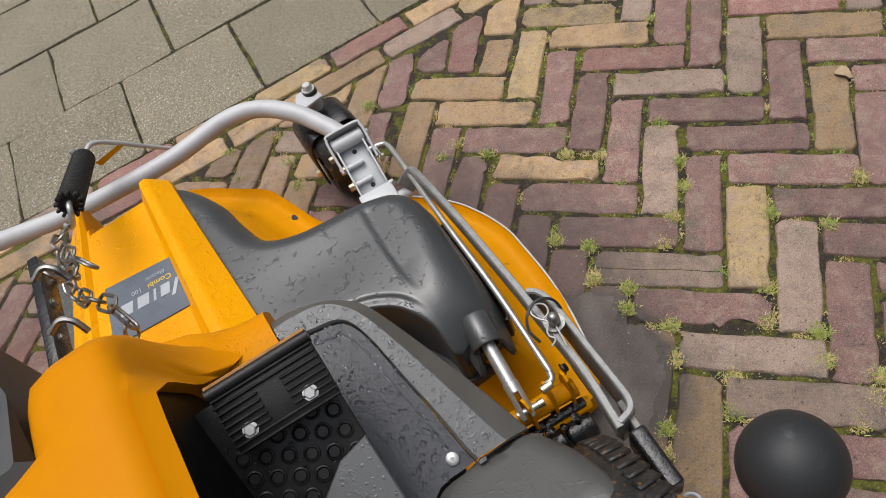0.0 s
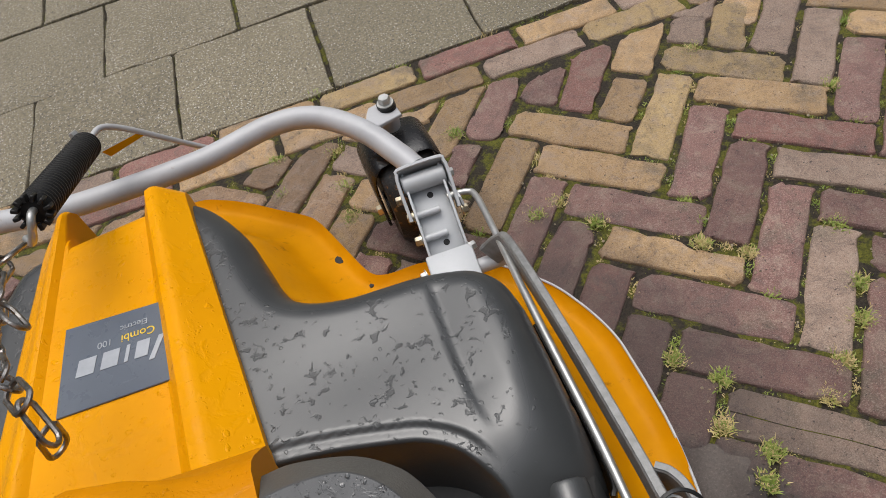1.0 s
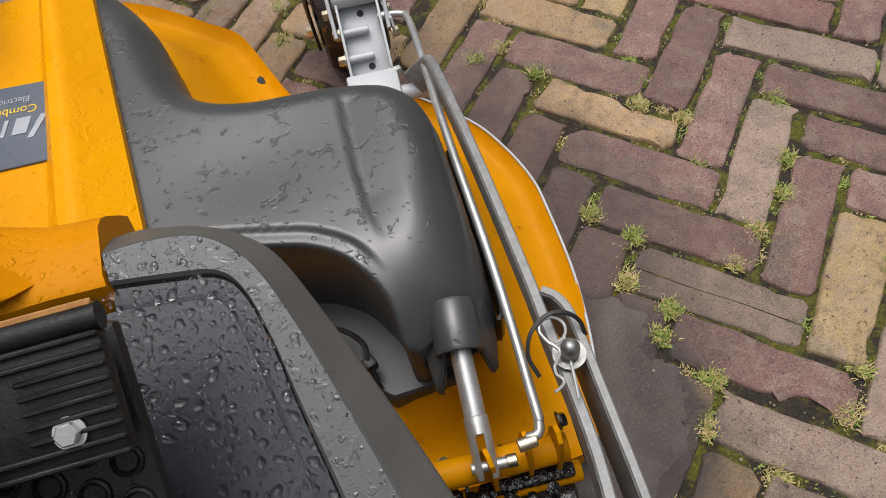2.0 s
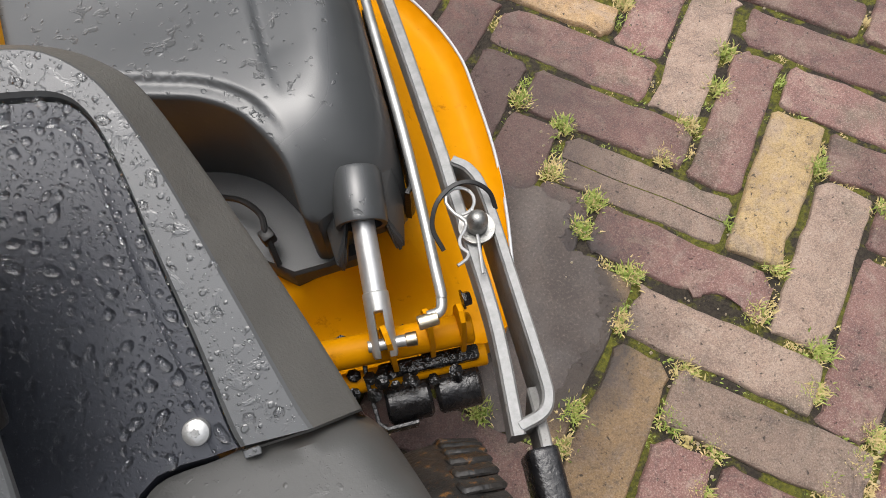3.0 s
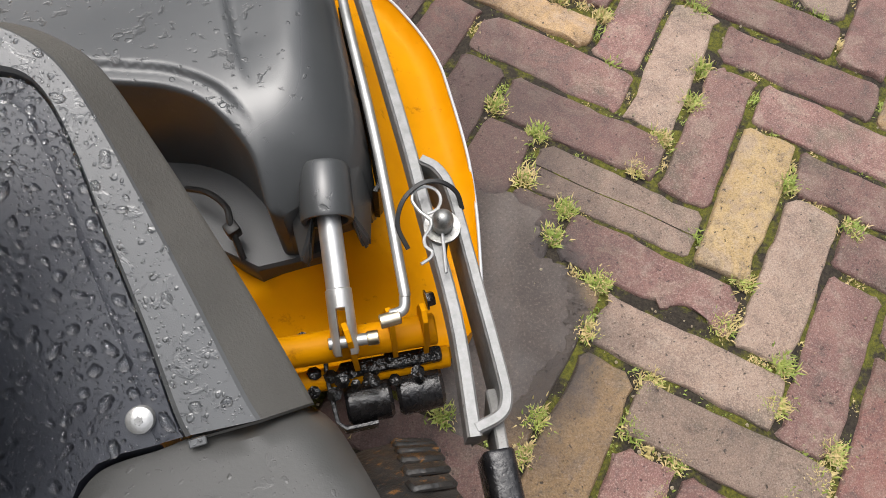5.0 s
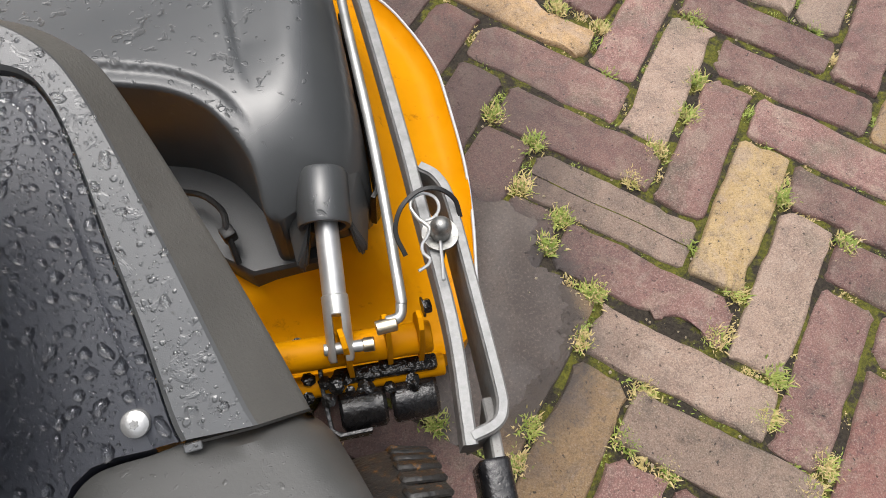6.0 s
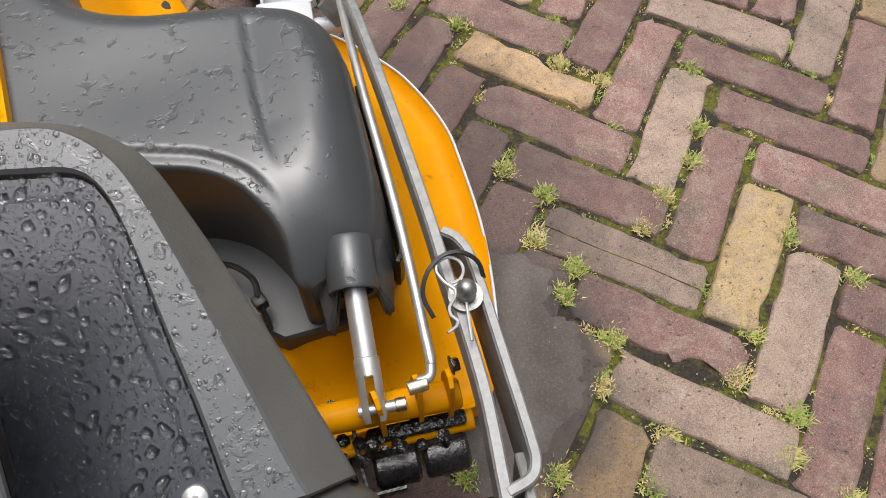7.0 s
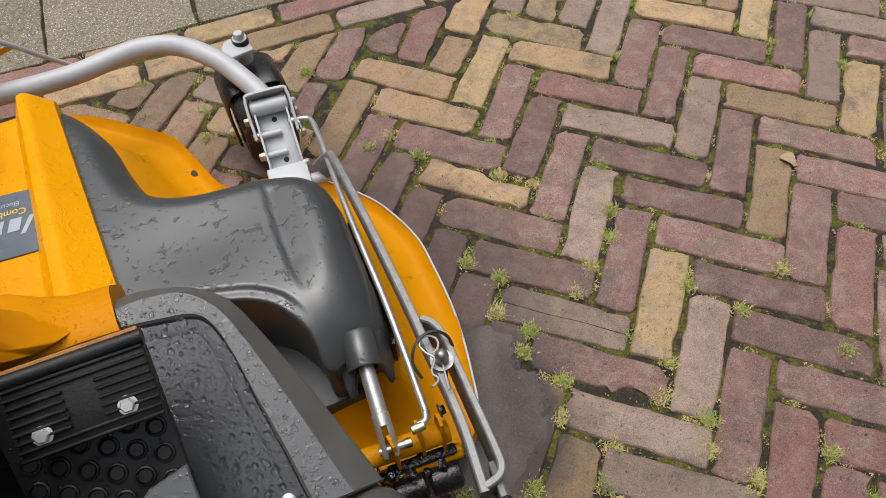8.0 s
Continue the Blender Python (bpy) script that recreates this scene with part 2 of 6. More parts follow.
M_TRIM = wet_surface("wet_grey_trim", (0.064, 0.066, 0.067), (0.076, 0.078, 0.078), 0.8, 70.0, (0.56, 0.60), 0.36, 0.24, 1500.0, 0.06, 0.7, bead=(190.0, 0.6), warp=0.004)
M_CHAMFER = surface("damp_grey_trim_side", (0.082, 0.080, 0.073), (0.100, 0.097, 0.088), 25.0, (0.45, 0.6), grain=480.0, bump=0.4, dist=0.0012, dirt=(0.055, 0.053, 0.048), dirt_at=(0.60, 0.72))
M_MAT = surface("wet_black_floor", (0.018, 0.020, 0.027), (0.026, 0.029, 0.037), 12.0, (0.34, 0.46), grain=1400.0, bump=0.12, dist=0.0005, spec=0.66)
M_BLACK = surface("black_rubber", (0.008, 0.008, 0.008), (0.016, 0.0155, 0.015), 40.0, (0.28, 0.5), grain=500.0, bump=0.3, spec=0.28)
M_SLICK = surface("wet_black_steel", (0.006, 0.006, 0.007), (0.014, 0.013, 0.013), 60.0, (0.1, 0.35), grain=250.0, bump=0.4, dist=0.002)
M_TYRE = surface("wet_tyre_rubber", (0.010, 0.010, 0.010), (0.026, 0.023, 0.020), 50.0, (0.3, 0.6), grain=200.0, bump=0.6, dist=0.002, spec=0.35, dirt=(0.19, 0.085, 0.022), dirt_at=(0.575, 0.66))
M_YELLOW = wet_surface("wet_yellow_plastic", (0.74, 0.305, 0.0005), (0.79, 0.335, 0.0005), 0.09, 30.0, (0.49, 0.55), 0.42, 0.2, 700.0, 0.05, 1.0, bead=(75.0, 0.5), warp=0.014, level_=(0.55, 0.8))
M_ORANGE = wet_surface("wet_orange_yellow_plastic", (0.53, 0.192, 0.0008), (0.57, 0.214, 0.0008), 0.06, 22.0, (0.6, 0.66), 0.48, 0.36, 700.0, 0.08, 0.12, bead=(60.0, 0.1))
M_BEAM = wet_surface("wet_beam_plastic", (0.555, 0.205, 0.0008), (0.595, 0.226, 0.0008), 0.07, 26.0, (0.52, 0.57), 0.45, 0.28, 700.0, 0.06, 0.9, bead=(150.0, 0.5), level_=(0.5, 0.8))
M_DECK = surface("yellow_enamel", (0.55, 0.225, 0.0006), (0.60, 0.250, 0.0006), 18.0, (0.36, 0.5), grain=120.0, bump=0.08, dist=0.002, spec=0.07, dirt=(0.26, 0.095, 0.006), dirt_at=(0.60, 0.74))
M_TUBE = surface("silver_painted_steel", (0.40, 0.40, 0.41), (0.46, 0.46, 0.47), 20.0, (0.46, 0.58), metal=0.12, grain=300.0, bump=0.12, dirt=(0.28, 0.22, 0.17), dirt_at=(0.66, 0.78))
M_PLATE = surface("grey_painted_steel", (0.42, 0.43, 0.44), (0.47, 0.48, 0.49), 25.0, (0.38, 0.55), metal=0.1, grain=300.0, bump=0.12, dirt=(0.16, 0.12, 0.09), dirt_at=(0.66, 0.76))
M_ZINC = surface("zinc_plated_steel", (0.42, 0.42, 0.40), (0.52, 0.515, 0.50), 60.0, (0.28, 0.44), metal=0.72, grain=500.0, bump=0.15)
M_LINK = surface("dull_flat_steel", (0.17, 0.165, 0.155), (0.25, 0.245, 0.235), 80.0, (0.42, 0.6), metal=0.3, grain=260.0, bump=0.3, dirt=(0.10, 0.085, 0.07), dirt_at=(0.58, 0.72))
M_EDGE = surface("worn_lit_steel", (0.17, 0.17, 0.166), (0.25, 0.25, 0.245), 120.0, (0.42, 0.6), metal=0.5, grain=420.0, bump=0.25, dirt=(0.25, 0.22, 0.19), dirt_at=(0.68, 0.76))
M_PIN = surface("tarnished_steel", (0.20, 0.20, 0.185), (0.36, 0.355, 0.34), 130.0, (0.28, 0.48), metal=0.85, grain=500.0, bump=0.2, dirt=(0.07, 0.055, 0.04), dirt_at=(0.60, 0.70))
M_CHROME = surface("bright_steel_rod", (0.40, 0.40, 0.40), (0.50, 0.50, 0.49), 60.0, (0.34, 0.46), metal=0.75, grain=500.0, bump=0.08)
M_BRASSY = surface("yellow_passivated_steel", (0.55, 0.47, 0.33), (0.68, 0.60, 0.45), 90.0, (0.25, 0.45), metal=1.0, grain=500.0, bump=0.2)
M_CHAIN = surface("worn_steel_chain", (0.22, 0.21, 0.20), (0.42, 0.40, 0.38), 90.0, (0.25, 0.5), metal=1.0, grain=400.0, bump=0.3, dirt=(0.12, 0.06, 0.03), dirt_at=(0.58, 0.7))
M_DECAL = wet_surface("slate_decal", (0.100, 0.117, 0.146), (0.116, 0.135, 0.164), 0.25, 40.0, (0.52, 0.56), 0.44, 0.25, 900.0, 0.04, 0.3, bead=(80.0, 0.35), warp=0.014)
M_PALE = surface("pale_print", (0.33, 0.35, 0.38), (0.40, 0.42, 0.45), 60.0, (0.3, 0.5), bump=0.0)
M_PRINT_YELLOW = surface("yellow_print", (0.75, 0.52, 0.03), (0.8, 0.56, 0.05), 60.0, (0.3, 0.5), bump=0.0)
M_HOLE = surface("shadowed_cavity", (0.01, 0.01, 0.01), (0.015, 0.015, 0.015), 60.0, (0.6, 0.8), bump=0.0)
M_GREASE = surface("black_grease", (0.004, 0.004, 0.004), (0.01, 0.009, 0.008), 90.0, (0.05, 0.3), grain=120.0, bump=1.0, dist=0.004)


def water_surface():
    m, nt, b, pos = begin("rain_water")
    b.inputs["Base Color"].default_value = (1, 1, 1, 1)
    b.inputs["Roughness"].default_value = 0.02
    b.inputs["IOR"].default_value = 1.33
    b.inputs["Transmission Weight"].default_value = 1.0
    return m


M_WATER = water_surface()


# ---- building helpers ----
def part(name, bm, material, parent=None, label="", smooth=40.0):
    """Link a bmesh given in world coordinates as one mesh object, under a thing or a part."""
    me = bpy.data.meshes.new(name)
    bmesh.ops.recalc_face_normals(bm, faces=bm.faces)
    bm.to_mesh(me)
    bm.free()
    if smooth:
        me.shade_smooth()
        me.set_sharp_from_angle(angle=radians(smooth))
    me.materials.append(material)
    ob = new(name, me)
    if parent:
        ob.parent = parent
        if parent.type == "EMPTY":
            ob.matrix_parent_inverse = Matrix.Translation(-Vector(parent.location))
    return tagged(ob, label)


def thing(name, at, label, category, group=""):
    ob = new(name)
    ob.location = at
    ob.empty_display_size = 0.05
    return tagged(ob, label, category, group)


def smooth_line(pts, n=6, closed=False):
    """Points along a Catmull-Rom curve through pts."""
    pts = [Vector(p) for p in pts]
    k = len(pts)
    out = []
    for i in range(k if closed else k - 1):
        if closed:
            a, b, c, d = (pts[(i + j) % k] for j in (-1, 0, 1, 2))
        else:
            b, c = pts[i], pts[i + 1]
            a = pts[i - 1] if i else b * 2 - c
            d = pts[i + 2] if i + 2 < k else c * 2 - b
        for j in range(n):
            t = j / n
            out.append(0.5 * ((2 * b) + (c - a) * t + (2 * a - 5 * b + 4 * c - d) * t * t + (3 * b - a - 3 * c + d) * t ** 3))
    if not closed:
        out.append(pts[-1])
    return out


def sweep(bm, pts, r, n=12, closed=False, squash=None, up=None):
    """A tube along pts; squash=(w, h) gives a rectangular bar with those half sizes, kept level with up."""
    pts = [Vector(p) for p in pts]
    k = len(pts)
    rings = []
    side = None
    for i, p in enumerate(pts):
        a = pts[(i - 1) % k] if closed or i else p
        b = pts[(i + 1) % k] if closed or i < k - 1 else p
        t = (b - a).normalized()
        if up is not None:
            s = t.cross(Vector(up)).normalized()
        elif side is None:
            s = t.cross(Vector((0, 0, 1)) if abs(t.z) < 0.9 else Vector((1, 0, 0))).normalized()
        else:
            s = (side - t * side.dot(t)).normalized()
        side = s
        u = s.cross(t).normalized()
        if squash:
            w, h = squash
            e = min(w, h) * 0.35
            prof = [(w, h - e), (w - e, h), (e - w, h), (-w, h - e), (-w, e - h), (e - w, -h), (w - e, -h), (w, e - h)]
            rings.append([bm.verts.new(p + s * x + u * y) for x, y in prof])
        else:
            rr = r[i] if isinstance(r, (list, tuple)) else r
            rings.append([bm.verts.new(p + (s * math.cos(q) + u * math.sin(q)) * rr) for q in (2 * math.pi * j / n for j in range(n))])
    m = len(rings[0])
    for i in range(k if closed else k - 1):
        a, b = rings[i], rings[(i + 1) % k]
        for j in range(m):
            bm.faces.new((a[j], a[(j + 1) % m], b[(j + 1) % m], b[j]))
    if not closed:
        bm.faces.new(rings[0][::-1])
        bm.faces.new(rings[-1])
    return bm


def tube(pts, r, n=12, closed=False, squash=None, up=None):
    return sweep(bmesh.new(), pts, r, n, closed, squash, up)


def lathe(bm, prof, m, n=20):
    """Turn (radius, height) pairs round the z axis of the matrix m."""
    rings = []
    for r, z in prof:
        if r < 1e-6:
            rings.append([bm.verts.new(m @ Vector((0, 0, z)))])
        else:
            rings.append([bm.verts.new(m @ Vector((r * math.cos(2 * math.pi * j / n), r * math.sin(2 * math.pi * j / n), z))) for j in range(n)])
    for a, b in zip(rings, rings[1:]):
        for j in range(n):
            f = [a[j % len(a)], a[(j + 1) % len(a)], b[(j + 1) % len(b)], b[j % len(b)]]
            f = list(dict.fromkeys(f))
            if len(f) > 2:
                bm.faces.new(f)
    for ring in (rings[0], rings[-1]):
        if len(ring) > 2:
            bm.faces.new(ring)
    return bm


def axis(at, way):
    """The matrix that stands at a place with its z axis along way."""
    return Matrix.Translation(at) @ Vector(way).to_track_quat("Z", "Y").to_matrix().to_4x4()


def turned(prof, at, way, n=20):
    return lathe(bmesh.new(), prof, axis(at, way), n)


def cyl(a, b, r, n=16, e=0.12):
    a, b = Vector(a), Vector(b)
    h = (b - a).length
    c = min(r * e, h * 0.3)
    return turned([(0, 0), (r - c, 0), (r, c), (r, h - c), (r - c, h), (0, h)], a, b - a, n)


def block(size, m, bevel=0.002, seg=2):
    bm = bmesh.new()
    bmesh.ops.create_cube(bm, size=1.0)
    bmesh.ops.scale(bm, vec=size, verts=bm.verts)
    if bevel:
        bmesh.ops.bevel(bm, geom=bm.edges[:], offset=bevel, segments=seg, affect="EDGES", profile=0.5)
    bm.transform(m)
    return bm


def plate(outline, thick, m=None, bevel=0.001):
    """A flat sheet of the given outline, its top at height 0 of the matrix m."""
    bm = bmesh.new()
    lo = [bm.verts.new((p[0], p[1], -thick)) for p in outline]
    hi = [bm.verts.new((p[0], p[1], 0)) for p in outline]
    k = len(lo)
    top = bm.faces.new(hi)
    bm.faces.new(lo[::-1])
    for i in range(k):
        bm.faces.new((lo[i], lo[(i + 1) % k], hi[(i + 1) % k], hi[i]))
    if bevel:
        bmesh.ops.bevel(bm, geom=list(top.edges), offset=bevel, segments=1, affect="EDGES", profile=0.5)
    if m is not None:
        bm.transform(m)
    return bm


def hexbolt(at, way, r, h):
    bm = turned([(0, 0), (r * 1.35, 0), (r * 1.35, r * 0.18), (r * 0.95, r * 0.2)], at, way, 18)
    lathe(bm, [(r, r * 0.2), (r, h * 0.85), (r * 0.85, h), (0, h)], axis(at, way), 6)
    return bm


def sheet(outline, height, step, skirt=None, rings=()):
    """A curved skin over a flat outline: height(points) gives the rise; skirt: the level to which its rim is turned down;
    rings: insets at which rows of points follow the rim."""
    ol = [Vector((p[0], p[1])) for p in outline]
    ring = np.array(ol)
    (x0, y0), (x1, y1) = ring.min(0), ring.max(0)
    gx, gy = np.meshgrid(np.arange(x0 + step / 2, x1, step), np.arange(y0 + step / 2, y1, step))
    pts = np.c_[gx.ravel(), gy.ravel()]
    inside = np.zeros(len(pts), bool)
    near = np.full(len(pts), 9.0)
    for a, b in zip(ring, np.roll(ring, -1, 0)):
        cond = (a[1] > pts[:, 1]) != (b[1] > pts[:, 1])
        with np.errstate(divide="ignore", invalid="ignore"):
            inside ^= cond & (pts[:, 0] < (b[0] - a[0]) * (pts[:, 1] - a[1]) / (b[1] - a[1]) + a[0])
        near = np.minimum(near, seg_dist(pts, a, b))
    pts = pts[inside & (near > (max(rings) if rings else 0) + step * 0.45)]
    lean = np.roll(ring, -1, 0) - np.roll(ring, 1, 0)
    lean /= np.linalg.norm(lean, axis=1)[:, None] + 1e-12
    turn = np.sign(np.sum(ring[:, 0] * np.roll(ring[:, 1], -1) - ring[:, 1] * np.roll(ring[:, 0], -1)))
    for by in rings:
        row = ring + np.c_[-lean[:, 1], lean[:, 0]] * turn * by
        close = np.min([seg_dist(row, a, b) for a, b in zip(ring, np.roll(ring, -1, 0))], axis=0)
        pts = np.r_[pts, row[close > by * 0.9]]
    k = len(ol)
    vs, es, fs, *_ = delaunay_2d_cdt(ol + [Vector(p) for p in pts], [(i, (i + 1) % k) for i in range(k)], [], 1, 1e-6)
    flat = np.array([(v[0], v[1]) for v in vs])
    z = height(flat)
    bm = bmesh.new()
    bv = [bm.verts.new((p[0], p[1], h)) for p, h in zip(flat, z)]
    for f in fs:
        bm.faces.new([bv[i] for i in f])
    if skirt is not None:
        rim = [e for e in bm.edges if len(e.link_faces) == 1]
        made = bmesh.ops.extrude_edge_only(bm, edges=rim)["geom"]
        for v in made:
            if isinstance(v, bmesh.types.BMVert):
                v.co.z = min(skirt, v.co.z - 0.001)
    return bm


def seg_dist(pts, a, b):
    d = np.asarray(b, float) - np.asarray(a, float)
    t = np.clip(((pts - a) @ d) / max(d @ d, 1e-12), 0, 1)
    return np.linalg.norm(pts - (a + t[:, None] * d), axis=1)


def line_dist(pts, line):
    line = [np.array(p[:2], float) for p in line]
    return np.min([seg_dist(pts, a, b) for a, b in zip(line, line[1:])], axis=0)


def roll(d, radius):
    """Rise of a rounded shoulder at distance d inside its rim: 0 at the rim, 1 past the radius."""
    t = np.clip(d / radius, 0, 1)
    return np.sqrt(np.clip(1 - (1 - t) ** 2, 0, 1))


def mirrored(pts, x=-0.57):
    """A right half outline, from its front middle to its rear middle, closed by its mirror image."""
    return list(pts) + [Vector((2 * x - p[0], p[1], p[2] if len(p) > 2 else 0)) for p in pts[-2:0:-1]]


def drops(bm, rng, place, normal, count, sizes, flat=0.42):
    """Beads of rain: place(rng) gives a point on the surface or None."""
    n = Vector(normal).normalized()
    q = n.to_track_quat("Z", "Y").to_matrix()
    small, large = sizes
    radii = sorted((rng.uniform(*rng.choices(((0.66 * large, large), (0.36 * large, 0.6 * large), (0.16 * large, 0.3 * large), (small, 0.16 * large)), (4, 12, 50, 100))[0]) for _ in range(count)), reverse=True)
    cells = {}
    for r in radii:
        p = place(rng)
        if p is None:
            continue
        cx, cy = int(p.x // 0.009), int(p.y // 0.009)
        if any((p - o).length < (r + s) * 1.16 for i in (-1, 0, 1) for j in (-1, 0, 1) for o, s in cells.get((cx + i, cy + j), ())):
            continue
        cells.setdefault((cx, cy), []).append((p, r))
        ex, turn = 1 + 0.9 * rng.random() ** 2.5, rng.random() * 6.28
        bulge = [1 + 0.42 * (rng.random() - 0.5) for _ in range(8)]
        rings = []
        for h, k in ((-0.02, 1.0), (0.2, 0.96), (0.62, 0.72), (0.9, 0.38)):
            ring = []
            for j in range(8):
                a = j * math.pi / 4
                x, y = r * k * bulge[j] * math.cos(a) * ex, r * k * bulge[j] * math.sin(a)
                ring.append(bm.verts.new(p + q @ Vector((x * math.cos(turn) - y * math.sin(turn), x * math.sin(turn) + y * math.cos(turn), h * r * flat * 1.3))))
            rings.append(ring)
        for a, b in zip(rings, rings[1:]):
            for j in range(8):
                bm.faces.new((a[j], a[(j + 1) % 8], b[(j + 1) % 8], b[j]))
        bm.faces.new(rings[-1])
        bm.faces.new(rings[0][::-1])
    return bm


def inside_poly(x, y, poly):
    c = False
    for a, b in zip(poly, list(poly[1:]) + [poly[0]]):
        if (a[1] > y) != (b[1] > y) and x < (b[0] - a[0]) * (y - a[1]) / (b[1] - a[1]) + a[0]:
            c = not c
    return c


# ---- ground ----
bm = bmesh.new()
bmesh.ops.create_grid(bm, x_segments=8, y_segments=8, size=30.0)
bmesh.ops.translate(bm, vec=(0, 0, -0.03), verts=bm.verts)
tagged(part("ground", bm, M_SOIL, smooth=0), "dark mossy soil under the paving", "ground", kind="structure")


def edge_y(x):
    """The line between the brick road and the concrete pavement."""
    return 0.862 - 0.1 * x


def band_y(x):
    """Where the cut herringbone bricks meet the two straight edging courses."""
    return 0.728 - 0.085 * x


def strip(poly, z):
    b = bmesh.new()
    b.faces.new([b.verts.new((x, y, z)) for x, y in poly])
    bmesh.ops.triangulate(b, faces=b.faces)
    bmesh.ops.subdivide_edges(b, edges=b.edges[:], cuts=3, use_grid_fill=True)
    return b


road = tagged(part("road", strip([(-3.2, -3.2), (3.2, -3.2), (3.2, edge_y(3.2)), (-3.2, edge_y(-3.2))], -0.0050), M_SOIL, smooth=0),
              "worn herringbone clinker brick road with mossy weedy joints", "road", kind="structure")
pavement = tagged(part("pavement", strip([(-3.2, edge_y(-3.2)), (3.2, edge_y(3.2)), (3.2, 4.4), (-3.2, 4.4)], -0.008), M_SOIL, smooth=0),
                  "grey concrete slab pavement in half bond", "pavement", kind="structure")

# ---- mower deck in front of the machine ----
deck = thing("mower_deck", (-0.57, 0.2, 0.0), "yellow front-mounted mower deck with a wet grey cover", "mower deck")

# shell
deck_half = [(-0.57, 0.672), (-0.50, 0.668), (-0.465, 0.650), (-0.424, 0.617), (-0.379, 0.571), (-0.346, 0.538), (-0.332, 0.513), (-0.318, 0.466), (-0.300, 0.402), (-0.290, 0.381), (-0.278, 0.373),
             (-0.263, 0.369), (-0.217, 0.362), (-0.15, 0.325), (-0.091, 0.253), (-0.066, 0.197), (-0.053, 0.141), (-0.053, 0.095), (-0.058, 0.02), (-0.068, -0.04), (-0.081, -0.092), (-0.096, -0.140),
             (-0.120, -0.172), (-0.17, -0.176), (-0.3, -0.166), (-0.57, -0.16)]
deck_line = smooth_line([(x, y, 0) for x, y in deck_half], 5)
deck_rim = mirrored(deck_line)


def deck_height(p):
    """Upturned lip, shallow channel, then the wall that rises to the flat top."""
    d = line_dist(p, list(deck_rim) + [deck_rim[0]])
    z = np.interp(d, [0, 0.003, 0.011, 0.016, 0.045, 0.058, 0.085, 0.105, 0.12], [0.060, 0.058, 0.047, 0.045, 0.054, 0.064, 0.108, 0.136, 0.143])
    dent = line_dist(p, [(-0.075, -0.02), (-0.12, -0.06)])
    well = np.hypot((p[:, 0] + 0.32) / 0.135, (p[:, 1] - 0.01) / 0.10)
    return z + 0.008 * np.exp(-(dent / 0.018) ** 2) - 0.034 * np.clip((1 - well) / 0.2, 0, 1)


shell = part("shell", sheet(deck_rim, deck_height, 0.011, 0.012), M_DECK, deck, "glossy yellow enamelled steel shell", 60)
rim = [Vector((p.x, p.y, 0.0605)) for p in deck_line[60:108]]
part("rim", tube(rim, 0.0017, 6), M_PLATE, shell, "chipped pale edge of the shell")
for x, y, r in ((-0.326, 0.443, 0.008), (-0.299, 0.374, 0.0035)):
    hz = float(deck_height(np.array([[x, y]]))[0])
    part("hole", cyl((x, y, hz - 0.01), (x, y, hz + 0.0012), r, 14, 0.05), M_HOLE, shell, "dark bolt hole")

# moulded cover
cover_front = [(-0.57, 0.485), (-0.50, 0.485), (-0.462, 0.475), (-0.437, 0.45), (-0.411, 0.391), (-0.400, 0.333), (-0.385, 0.277), (-0.363, 0.252),
               (-0.325, 0.236), (-0.286, 0.229), (-0.25, 0.223), (-0.216, 0.213), (-0.186, 0.198), (-0.166, 0.170), (-0.160, 0.125)]
cover_side = [(-0.160, 0.125), (-0.165, 0.04), (-0.172, -0.05), (-0.18, -0.068)]
cover_back = [(-0.18, -0.068), (-0.2, -0.07), (-0.23, -0.07), (-0.252, -0.078)]
cover_arch = [(-0.252, -0.078), (-0.261, -0.071), (-0.262, -0.041), (-0.269, -0.019), (-0.285, 0.01), (-0.31, 0.031), (-0.338, 0.043), (-0.398, 0.063), (-0.46, 0.075), (-0.57, 0.078)]
lines = [smooth_line([(x, y, 0) for x, y in part_line], 8) for part_line in (cover_front, cover_side, cover_back, cover_arch)]
cover_line = [p for ln in lines for p in ln[:-1]] + [lines[-1][-1]]


